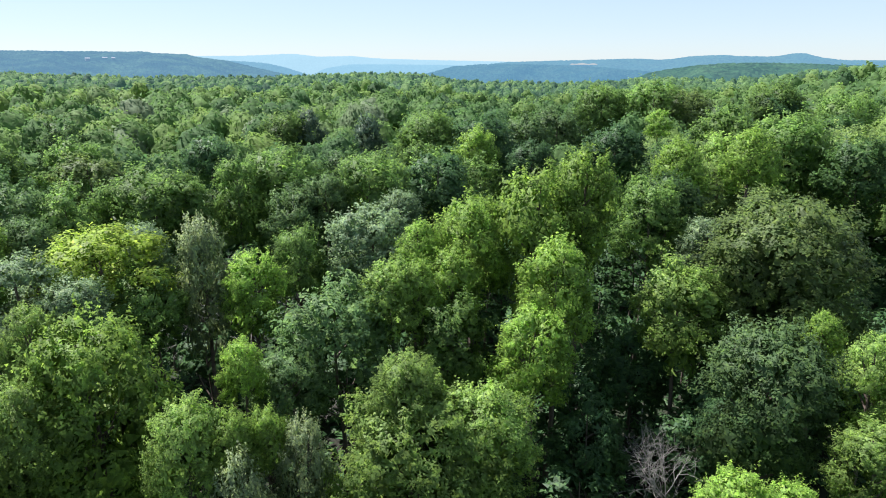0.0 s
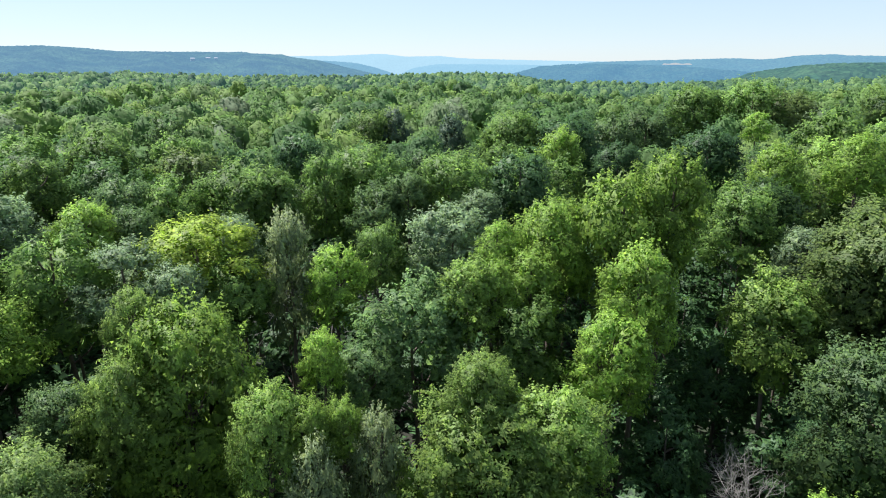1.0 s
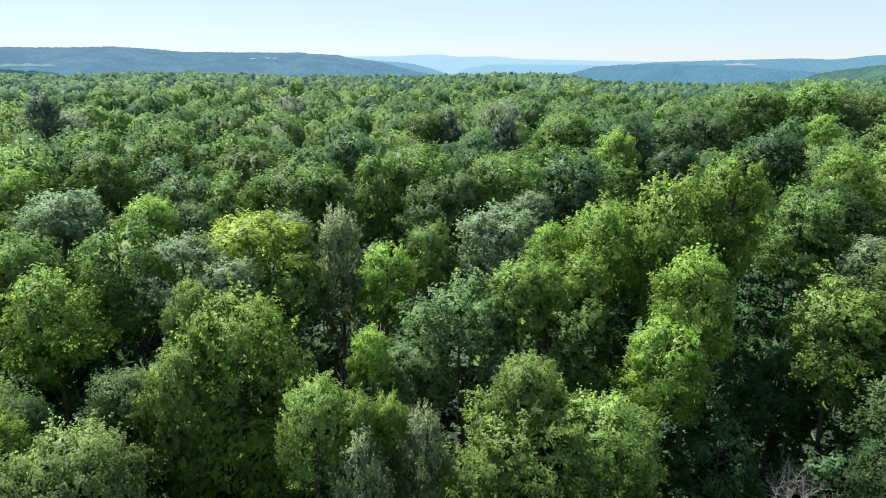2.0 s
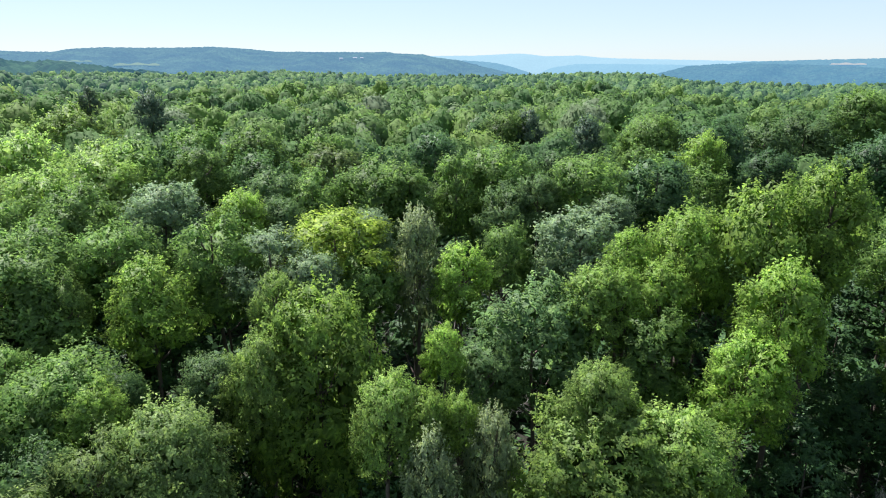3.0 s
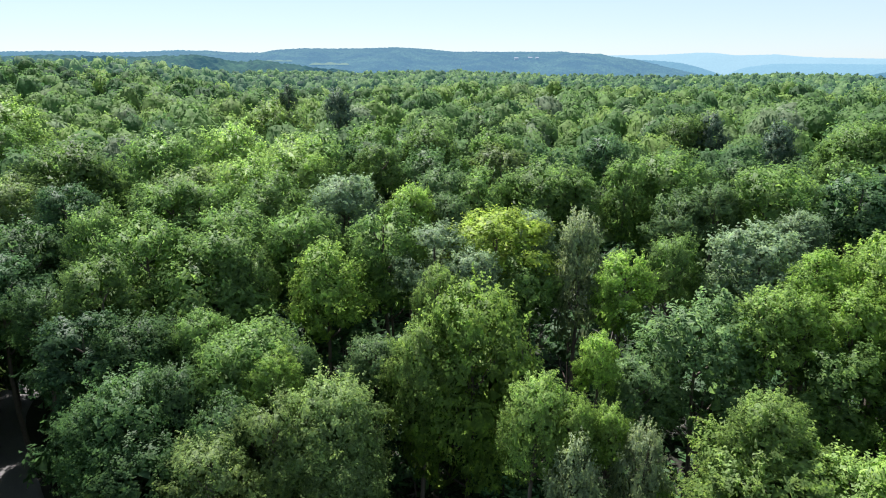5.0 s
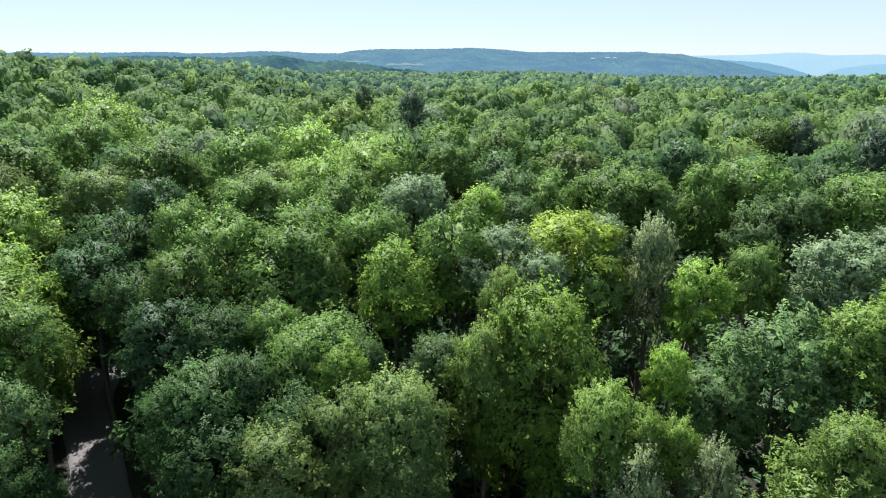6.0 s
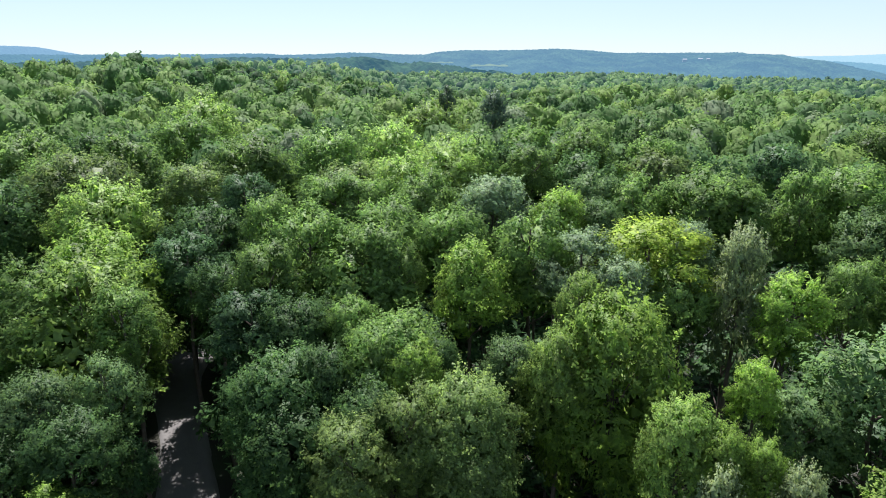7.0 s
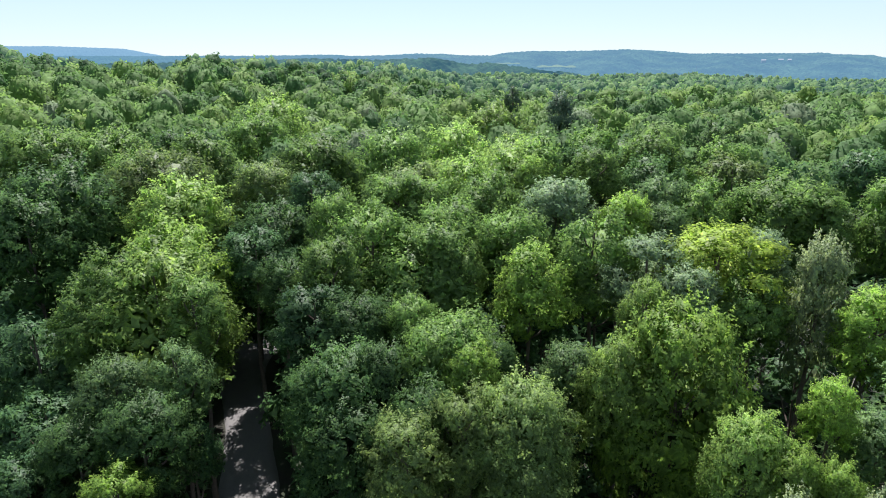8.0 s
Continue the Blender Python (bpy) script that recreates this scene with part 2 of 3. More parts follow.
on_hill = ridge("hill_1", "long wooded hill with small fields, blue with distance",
      ridge_material("near_ridge", (0.004, 0.012, 0.008), (0.017, 0.032, 0.016), (0.052, 0.115, 0.17), HAZE_STRENGTH),
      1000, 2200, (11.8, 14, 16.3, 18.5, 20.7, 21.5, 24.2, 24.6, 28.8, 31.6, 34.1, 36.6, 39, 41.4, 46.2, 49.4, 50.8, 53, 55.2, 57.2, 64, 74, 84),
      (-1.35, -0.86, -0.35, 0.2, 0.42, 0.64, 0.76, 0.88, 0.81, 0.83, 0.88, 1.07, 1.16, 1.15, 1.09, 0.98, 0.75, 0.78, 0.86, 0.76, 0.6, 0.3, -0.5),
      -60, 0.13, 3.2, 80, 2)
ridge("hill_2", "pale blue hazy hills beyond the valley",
      ridge_material("haze_ridge", (0.01, 0.016, 0.014), (0.012, 0.018, 0.016), (0.2, 0.32, 0.37), HAZE_STRENGTH),
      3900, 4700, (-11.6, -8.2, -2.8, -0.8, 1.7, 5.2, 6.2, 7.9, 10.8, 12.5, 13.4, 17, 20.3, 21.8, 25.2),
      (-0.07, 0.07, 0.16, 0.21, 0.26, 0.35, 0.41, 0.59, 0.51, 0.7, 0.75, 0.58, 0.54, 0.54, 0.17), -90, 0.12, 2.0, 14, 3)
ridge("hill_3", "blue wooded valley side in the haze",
      ridge_material("mid_ridge", (0.01, 0.018, 0.014), (0.014, 0.022, 0.016), (0.14, 0.26, 0.33), HAZE_STRENGTH),
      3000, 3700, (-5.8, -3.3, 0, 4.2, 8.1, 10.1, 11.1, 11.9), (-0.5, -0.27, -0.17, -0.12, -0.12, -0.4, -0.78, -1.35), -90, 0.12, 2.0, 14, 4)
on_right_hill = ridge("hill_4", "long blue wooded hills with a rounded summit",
      ridge_material("right_ridge", (0.008, 0.02, 0.012), (0.014, 0.026, 0.014), (0.075, 0.16, 0.225), HAZE_STRENGTH),
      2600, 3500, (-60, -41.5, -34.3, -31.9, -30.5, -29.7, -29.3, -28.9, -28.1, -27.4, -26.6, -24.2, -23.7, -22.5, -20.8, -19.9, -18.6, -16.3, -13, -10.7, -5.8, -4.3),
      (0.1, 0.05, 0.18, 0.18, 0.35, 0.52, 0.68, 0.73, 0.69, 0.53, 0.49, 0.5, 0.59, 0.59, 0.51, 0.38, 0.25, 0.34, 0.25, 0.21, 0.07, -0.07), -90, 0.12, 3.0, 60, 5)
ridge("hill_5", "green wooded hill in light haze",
      ridge_material("green_ridge", (0.012, 0.032, 0.013), (0.024, 0.048, 0.018), (0.026, 0.06, 0.072), HAZE_STRENGTH),
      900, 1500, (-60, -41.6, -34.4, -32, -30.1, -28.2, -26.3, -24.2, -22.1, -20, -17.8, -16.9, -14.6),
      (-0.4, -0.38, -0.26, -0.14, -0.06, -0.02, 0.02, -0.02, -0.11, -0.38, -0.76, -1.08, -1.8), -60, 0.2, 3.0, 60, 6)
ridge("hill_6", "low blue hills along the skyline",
      ridge_material("left_ridge", (0.01, 0.02, 0.014), (0.014, 0.026, 0.016), (0.046, 0.114, 0.17), HAZE_STRENGTH),
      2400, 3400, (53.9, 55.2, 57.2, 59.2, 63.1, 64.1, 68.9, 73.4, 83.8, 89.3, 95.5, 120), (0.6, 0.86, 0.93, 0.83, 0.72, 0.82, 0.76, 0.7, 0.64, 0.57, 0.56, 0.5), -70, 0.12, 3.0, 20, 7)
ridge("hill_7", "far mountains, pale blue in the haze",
      ridge_material("far_mountains", (0.01, 0.016, 0.014), (0.012, 0.018, 0.016), (0.095, 0.185, 0.26), HAZE_STRENGTH),
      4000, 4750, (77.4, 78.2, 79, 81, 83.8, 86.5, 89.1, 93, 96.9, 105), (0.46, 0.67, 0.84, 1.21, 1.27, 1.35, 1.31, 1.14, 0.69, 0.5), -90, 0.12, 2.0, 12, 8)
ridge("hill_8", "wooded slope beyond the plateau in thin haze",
      ridge_material("slope_ridge", (0.009, 0.024, 0.010), (0.019, 0.038, 0.014), (0.02, 0.054, 0.074), HAZE_STRENGTH),
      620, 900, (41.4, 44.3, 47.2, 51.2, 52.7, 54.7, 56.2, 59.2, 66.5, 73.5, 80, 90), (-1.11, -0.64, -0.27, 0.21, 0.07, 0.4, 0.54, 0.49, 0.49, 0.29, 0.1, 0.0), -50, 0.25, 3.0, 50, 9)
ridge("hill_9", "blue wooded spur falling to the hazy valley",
      ridge_material("spur_ridge", (0.008, 0.018, 0.012), (0.013, 0.024, 0.015), (0.088, 0.185, 0.255), HAZE_STRENGTH),
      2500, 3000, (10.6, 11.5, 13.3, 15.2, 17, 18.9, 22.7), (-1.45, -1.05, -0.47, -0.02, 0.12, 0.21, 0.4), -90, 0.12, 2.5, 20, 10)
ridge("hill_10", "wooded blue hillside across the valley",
      ridge_material("facing_ridge", (0.008, 0.02, 0.012), (0.014, 0.026, 0.014), (0.052, 0.125, 0.19), HAZE_STRENGTH),
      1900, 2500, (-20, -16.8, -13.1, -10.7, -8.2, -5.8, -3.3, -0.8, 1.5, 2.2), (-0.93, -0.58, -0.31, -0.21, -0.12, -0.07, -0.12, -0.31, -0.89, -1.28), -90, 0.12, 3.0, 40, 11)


# ---- what stands on the far hill ----
def plain(name, colour, haze_glow=(0.0, 0.0, 0.0), rough=0.8):
    mat, nt, n, bsdf = material(name)
    nt.links.new(mix_colour(nt, noise_value(nt, 0.05, 4.0), colour, tuple(0.8 * c for c in colour)), bsdf.inputs["Base Color"])
    bsdf.inputs["Roughness"].default_value = rough
    bsdf.inputs["Emission Color"].default_value, bsdf.inputs["Emission Strength"].default_value = (*haze_glow, 1), 1.0
    return mat


# second colour: bluish haze emission painted onto walls, roofs and fields
WHITE_WALL = plain("white_boards", (0.34, 0.34, 0.33), (0.024, 0.06, 0.10))
GREY_ROOF = plain("grey_roof", (0.22, 0.22, 0.23), (0.024, 0.06, 0.10))
HAY = plain("mown_field", (0.045, 0.075, 0.032), (0.026, 0.068, 0.1), 1.0)
STUBBLE = plain("dry_field", (0.13, 0.11, 0.08), (0.04, 0.09, 0.13), 1.0)


def block(long, deep, tall, gable=0.0):
    """A bevelled block on z = 0, or a gabled roof when gable is given."""
    bm = bmesh.new()
    bmesh.ops.create_cube(bm, size=1.0)
    for v in bm.verts:
        v.co = Vector((v.co.x * long, v.co.y * deep * (0.02 if gable and v.co.z > 0 else 1), (v.co.z + 0.5) * (gable or tall)))
    bmesh.ops.bevel(bm, geom=bm.edges[:], offset=0.05, segments=1, affect="EDGES")
    return bm


def child(name, bm, mat, parent, at=(0, 0, 0)):
    me = bpy.data.meshes.new(name)
    bm.to_mesh(me)
    bm.free()
    me.materials.append(mat)
    ob = new(name, me)
    ob.parent = parent
    ob.location = at
    return ob


def farmhouse(bearing, rise, long):
    house = new("farmhouse")
    p = on_hill(bearing, rise)
    house.matrix_basis = pose(p.x, p.y, p.z - 1.6, 0, 0, bearing + 8)
    child("wall", block(long, 6, 5.0), WHITE_WALL, house)
    child("roof", block(long + 0.6, 6.8, 0, 2.2), GREY_ROOF, house, (0, 0, 5.0))
    tagged(house, "white farmhouse with a grey roof on the wooded hill", "house", "houses on the hill")


def mast(bearing, rise):
    tower = new("communication_mast")
    p = on_hill(bearing, rise)
    tower.matrix_basis = pose(p.x, p.y, p.z - 2.0, 0, 0, 20)
    for k in range(3):
        bm = bmesh.new()
        bmesh.ops.create_cone(bm, cap_ends=True, segments=8, radius1=0.9 - 0.22 * k, radius2=0.68 - 0.22 * k, depth=5.0)
        child("section", bm, WHITE_WALL, tower, (0, 0, 2.5 + 5 * k))
    tagged(tower, "slim white mast standing on the wooded hill", "mast")


def field(name, surface, label, mat, bearings, low, high):
    """A cleared strip that follows the hill's side."""
    n = 14
    rows = []
    for f in (0.0, 0.5, 1.0):
        for i in range(n):
            q = bearings[0] + (bearings[1] - bearings[0]) * i / (n - 1)
            edge = 0.3 * math.sin(i * 1.3) * (high - low)
            p = surface(q, low + (high - low) * f * math.sin((i + 0.5) / n * math.pi) ** 0.4 + edge * f)
            rows.append((p.x, p.y, p.z + 1.2))
    me = mesh_from(name, rows, grid_faces(3, n), mat, True)
    tagged(new(name, me), label, "field", kind="structure")


field("field_1", on_hill, "pale mown field between woods on the hill", HAY, (43.4, 46.8), -0.3, -0.12)
field("field_2", on_hill, "narrow pale pasture along the hillside", HAY, (48.2, 50.6), 0.0, 0.09)
field("field_3", on_right_hill, "dry tan field on the blue hillside", STUBBLE, (-13.4, -10.6), -0.2, -0.07)
farmhouse(28.7, 0.19, 10)
farmhouse(27.5, 0.25, 11)
farmhouse(26.9, 0.23, 8)
mast(33.6, -0.5)


# ---- trees ----
def tube(verts, faces, path, radii, sides=6):
    """Adds a tapered round limb along a path to lists of places and quads."""
    path = np.asarray(path, float)
    base = len(verts)
    ways = np.gradient(path, axis=0)
    for p, w, r in zip(path, ways, radii):
        w = w / (np.linalg.norm(w) + 1e-9)
        e = np.cross(w, (0.31, 0.95, 0.1) if abs(w[1]) < 0.9 else (1, 0, 0))
        e /= np.linalg.norm(e)
        f = np.cross(w, e)
        for k in range(sides):
            c, s = math.cos(k * math.tau / sides), math.sin(k * math.tau / sides)
            verts.append(p + r * (c * e + s * f))
    for i in range(len(path) - 1):
        for k in range(sides):
            a, b = base + i * sides + k, base + i * sides + (k + 1) % sides
            faces.append((a, b, b + sides, a + sides))


def ball(rows, cols, low=-0.6):
    """Directions and faces of a round cap, open underneath."""
    h = np.sin(np.linspace(math.asin(low), 1.1 if rows < 5 else 1.35, rows))[::-1]
    a = np.arange(cols) * math.tau / cols
    s = np.sqrt(np.maximum(1 - h * h, 0))
    d = np.stack([np.cos(a)[None] * s[:, None], np.sin(a)[None] * s[:, None], np.repeat(h[:, None], cols, 1)], -1).reshape(-1, 3)
    d = np.concatenate([d, [[0, 0, 1.0]]])
    f = []
    for j in range(cols):
        k = (j + 1) % cols
        f.append((len(d) - 1, j, k))
        for i in range(rows - 1):
            p, q, r, t = i * cols + j, i * cols + k, (i + 1) * cols + k, (i + 1) * cols + j
            f += [(p, t, r), (p, r, q)]
    return d, np.array(f)


def unit(v):
    return v / (np.linalg.norm(v, axis=-1, keepdims=True) + 1e-9)


def leaf_triangles(rng, p, n, size):
    """One pointed blade for each place p, facing n."""
    t = unit(np.cross(n, unit(rng.normal(size=p.shape))))
    b = np.cross(n, t)
    s = size[:, None]
    tip = p + t * s * 0.62 - n * s * 0.08
    one = p - t * s * 0.38 + b * s * 0.36
    two = p - t * s * 0.38 - b * s * 0.36
    return np.stack([tip, one, two], 1).reshape(-1, 3)


FORMS = {  # height along the crown -> reach of the limbs
    "round": ((0, 0.2, 0.42, 0.68, 0.88, 1.0), (0.7, 0.95, 1.0, 0.92, 0.68, 0.34)),
    "tall": ((0, 0.2, 0.4, 0.65, 0.85, 1.0), (0.75, 0.98, 1.0, 0.86, 0.6, 0.26)),
    "spread": ((0, 0.25, 0.5, 0.75, 0.92, 1.0), (0.4, 0.65, 0.95, 1.0, 0.72, 0.3)),
    "cone": ((0, 0.1, 0.3, 0.6, 0.85, 1.0), (0.8, 1.0, 0.85, 0.5, 0.22, 0.04)),
}
DEEP, WIDE = 7.0, 3.4  # size at which a crown is grown, before each tree takes its own


def grow(form, leaves, leaf, lobes, seed, shoots=0.25):
    """Leaf blades and lobe centres for one crown: limbs end in lobes, lobes carry clumps, clumps carry leaves."""
    rng = np.random.default_rng(seed)
    prof = FORMS[form]
    u = np.sort(np.concatenate([rng.uniform(0.04, 0.9, lobes - 3), [0.84, 0.9, 0.96]]))
    turn = np.arange(lobes) * 2.4 + rng.uniform(0, 0.9, lobes)
    reach = np.interp(u, *prof) * WIDE
    size = (0.25 + 0.23 * rng.random(lobes)) * WIDE * np.clip(reach / WIDE + 0.25, 0.35, 1.0)
    if form == "cone":
        size = size * 0.85
    out = np.maximum(reach - size * 0.75, 0.05) * rng.uniform(0.76, 1.15, lobes)
    mid = np.stack([np.cos(turn) * out, np.sin(turn) * out, u * DEEP - size * 0.6], -1)
    flat = np.array((1, 1, 0.85))
    # clumps over the outer and upper skin of each lobe
    per = 30 if leaves > 6000 else 16
    k = np.repeat(np.arange(lobes), per)
    axis = np.stack([mid[k, 0], mid[k, 1], np.full(len(k), 1.2)], -1)
    d = unit(rng.normal(size=(len(k), 3)) + 0.7 * unit(axis))
    clump = mid[k] + d * size[k, None] * rng.uniform(0.75, 1.12, (len(k), 1)) * flat
    csize = size[k] * rng.uniform(0.16, 0.36, len(k)) * (1.3 if leaves < 6000 else 1.0)
    # leaves, on the clumps' domes; none where another lobe hides them
    weight = csize ** 2
    tries = int(leaves * 3.2)
    pick = rng.choice(len(k), tries, p=weight / weight.sum())
    e = unit(rng.normal(size=(tries, 3)) + 0.6 * d[pick] + (0, 0, 0.45))
    p = clump[pick] + e * csize[pick, None] * rng.uniform(0.55, 1.05, (tries, 1)) * (1.1, 1.1, 0.75)
    twig = rng.random(tries) < shoots
    way = unit(d[pick] + (0, 0, 0.6))
    bough = rng.integers(0, len(k), 5 * lobes)  # clumps from which a longer shoot stands out
    ways = unit(d[bough] + (0, 0, 0.55) + 0.45 * rng.normal(size=(len(bough), 3)))
    reach_out = rng.uniform(0.5, 1.35, len(bough)) * WIDE * 0.28
    on = rng.integers(0, len(bough), tries)
    along = rng.random(tries) ** 0.8
    spread = (0.17 * (1 - along) + 0.05)[:, None] * rng.normal(size=(tries, 3)) * (1, 1, 0.7)
    shoot = clump[bough[on]] + ways[on] * (along * reach_out[on])[:, None] + spread
    short = clump[pick] + way * csize[pick, None] * rng.uniform(0.6, 1.7, (tries, 1)) + rng.normal(size=(tries, 3)) * 0.5 * leaf
    long = twig & (rng.random(tries) < 0.55)
    p[twig] = short[twig]
    p[long] = shoot[long]
    pick = np.where(long, bough[on], pick)
    skin = ~twig & (rng.random(tries) < 0.2)  # leaves that close the lobe's own skin
    p[skin] = (mid[k[pick]] + unit(d[pick] + 0.45 * e) * size[k[pick], None] * rng.uniform(0.84, 0.98, (tries, 1)) * flat)[skin]
    deep = np.stack([np.linalg.norm((p - m) / flat, axis=1) / s for m, s in zip(mid, size)], 1)
    seen = np.flatnonzero((deep.min(1) > 0.8) & (p[:, 2] > (-0.4 if leaves > 12000 else 0.14 * DEEP)))[:leaves]
    p, e, pick = p[seen], e[seen], pick[seen]
    n = unit(0.5 * e + 0.4 * d[pick] + np.array((0, 0, 0.5)) + (0.4 if leaves > 20000 else 0.28) * rng.normal(size=p.shape))
    whole = unit((p - (0, 0, DEEP * 0.4)) / (1, 1, DEEP / WIDE * 0.5))
    soft = unit(0.35 * e + 0.55 * d[pick] + 1.2 * whole + 0.2 * n)
    n = np.where((n * soft).sum(-1, keepdims=True) < 0.1, unit(n + soft), n)
    verts = leaf_triangles(rng, p, n, leaf * rng.uniform(0.7, 1.35, len(p)))
    # the inner foliage of each lobe, behind the outer leaves
    per = 70 if leaves > 4000 else 30
    k = np.repeat(np.arange(lobes), per)
    way = unit(rng.normal(size=(len(k), 3)) + (0, 0, 0.25))
    inner = mid[k] + way * size[k, None] * rng.uniform(0.55, 0.84, (len(k), 1)) * flat
    whole = unit((inner - (0, 0, DEEP * 0.4)) / (1, 1, DEEP / WIDE * 0.5))
    tilt = unit(way + 0.3 * rng.normal(size=way.shape))
    blades = leaf_triangles(rng, inner, tilt, size[k] * (0.42 if leaves > 4000 else 0.6) * rng.uniform(0.7, 1.3, len(k)))
    inner_soft = unit(0.6 * way + 1.0 * whole)
    verts = np.concatenate([verts, blades])
    normals = np.repeat(np.concatenate([soft, inner_soft]), 3, 0)
    return verts, np.arange(len(verts)).reshape(-1, 3), normals, mid, size


def stem(high, low, mids, seed, limbs):
    """Stem and limbs that carry a crown whose lobes sit at mids; low: height of the crown's foot."""
    verts, faces = [], []
    z = np.linspace(-0.3, high * 0.92, 7)
    line = np.stack([0.14 * np.sin(z * 0.5 + seed), 0.14 * np.cos(z * 0.4 + seed), z], -1)
    tube(verts, faces, line, 0.011 * high * (1 - z / high * 0.9) + 0.02, 6)
    for m in mids[:: max(1, len(mids) // limbs)]:
        rise = max(0.55 * low, m[2] - 0.8 - 0.6 * math.hypot(m[0], m[1]))
        start = np.array([np.interp(rise, z, line[:, c]) for c in (0, 1, 2)])
        bend = start * 0.45 + m * 0.55 + (0, 0, -0.25)
        tube(verts, faces, [start, bend, m], (0.07, 0.05, 0.02), 4)
    return mesh_from("trunk", np.array(verts), np.array(faces), BARK, True)


def part(name, me, parent, label=""):
    ob = new(name, me)
    ob.parent = parent
    if label:
        tagged(ob, label)
    return ob


LOOKS = {  # label, form, depth of the crown by its half width, shoots
    "maple": ("green maple tree in full summer leaf", "round", 2.3, 0.22),
    "lime": ("bright yellow-green broadleaf tree in full leaf", "tall", 2.4, 0.22),
    "yellow": ("yellow-leaved broadleaf tree with a broad crown", "spread", 1.7, 0.2),
    "birch": ("pale green birch with fine upswept sprays", "tall", 2.3, 0.42),
    "silver": ("grey-green tree with silvery leaf undersides", "round", 2.1, 0.3),
    "poplar": ("blue-green poplar with glossy fluttering leaves", "round", 2.3, 0.35),
    "ash": ("mid-green ash with layered leafy sprays", "round", 2.2, 0.38),
    "oak": ("large olive-green oak with a dense domed crown", "round", 2.0, 0.2),
    "dark": ("deep green shaded tree among taller neighbours", "round", 2.2, 0.2),
    "larch": ("slender pale larch with feathery grey-green needles", "tall", 3.8, 0.5),
    "pine": ("dark evergreen pine rising above the canopy", "tall", 3.0, 0.4),
}
TIERS = {  # leaves, their length, lobes, limbs
    "hero": (23000, 0.145, 32, 12), "near": (13000, 0.165, 26, 8), "wide": (12000, 0.175, 28, 7), "grand": (19000, 0.15, 34, 8),
    "mid": (8800, 0.195, 22, 5), "back": (5500, 0.25, 18, 4), "low": (900, 0.42, 8, 3), "young": (1400, 0.34, 10, 3)}
STOCK = {}


def stock(kind, tier, variant):
    """The crown mesh of one kind, grown once and shared, and the places of its lobes."""
    key = (kind, tier, variant)
    if key not in STOCK:
        leaves, leaf, lobes, _ = TIERS[tier]
        verts, faces, normals, mids, _ = grow(LOOKS[kind][1], leaves, leaf, lobes, sum(map(ord, kind + tier)) * 7 + variant, LOOKS[kind][3])
        STOCK[key] = (mesh_from("crown", verts, faces, LEAF[kind], True, normals), mids)
    return STOCK[key]


planted = []
turns = random.Random(11)


def plant(kind, x, y, high, wide, deep=0.0, tier=""):
    """A tree of its own: stem and crown, on the ground at x, y."""
    d = math.hypot(x, y)
    if not tier:
        tier = "near" if d < 31 and kind != "dark" else "mid" if d < 66 else "wide" if wide > 3.6 else "back"
        tier = {"near": "hero" if wide > 2.6 else "near", "mid": "hero" if wide > 4.8 else "grand" if wide > 4 else "wide" if wide > 3.05 else "mid"}.get(tier, tier)
    count = len(planted)
    planted.append((x, y, wide))
    tree = new("sapling" if tier in ("low", "young") else "tree")
    wide = max(wide * (1.06 if not deep or wide > 4.2 or kind in ("pine", "larch") else 1.18), 0.9)
    deep = min(max(deep, LOOKS[kind][2] * 0.9 * wide, 3.2), 0.86 * high, 4.2 * wide if kind in ("pine", "larch") else 2.7 * wide)
    tree.matrix_basis = pose(x, y, float(land(x, y)), 0, 0, turns.uniform(0, 360))
    if tier in ("low", "young"):
        tagged(tree, "young dark green tree in the shade of the wood", "sapling", "saplings under the wood")
    else:
        tagged(tree, LOOKS[kind][0], "tree", "trees of the wood")
    crown, mids = stock(kind, tier, count % 3)
    grown = (wide / WIDE, wide / WIDE, deep / DEEP)
    leaves = part("crown", crown, tree)
    leaves.matrix_basis = Matrix.LocRotScale((0, 0, high - deep), None, grown)
    part("trunk", stem(high, high - deep, mids * grown + (0, 0, high - deep), count, TIERS[tier][3]), tree)
    return tree


def bare_tree(x, y, high, wide, seed, label):
    """A dead tree: a stem that forks again and again into bare twigs."""
    rng = np.random.default_rng(seed)
    trunk, twigs = ([], []), ([], [])

    def limb(start, way, length, thick, level):
        bend = unit(way + rng.normal(size=3) * 0.16)
        end = start + way * length * 0.5 + bend * length * 0.5
        mid = start + way * length * 0.5
        tube(*(trunk if level < 2 else twigs), [start, mid, end], (thick, thick * 0.8, thick * 0.6), 6 if level < 2 else 4)
        if level < 5 and len(twigs[0]) < 14000:
            for k in range(4 if level < 3 else 3):
                turn = unit(bend + rng.normal(size=3) * 0.62 + (0, 0, 0.2))
                limb(mid + (end - mid) * rng.uniform(0.1, 1), turn, length * rng.uniform(0.6, 0.8), thick * 0.55, level + 1)

    limb(np.array((0, 0, -0.3)), np.array((0, 0, 1.0)), high * 0.36, 0.08, 0)
    planted.append((x, y, 2.0 * wide))
    tree = new("dead_tree")
    tree.matrix_basis = Matrix.LocRotScale((x, y, float(land(x, y))), Euler((0, 0, seed)), (1, 1, 1))
    tagged(tree, label, "tree", "dead trees")
    for name, (v, f) in (("trunk", trunk), ("branchwork", twigs)):
        part(name, mesh_from(name, np.array(v), np.array(f), GREY_WOOD, True), tree)


plant("larch", -7.3, 18.8, 12, 1.1, 4.6)
plant("lime", -7.8, 19.9, 13, 0.9, 2.4)
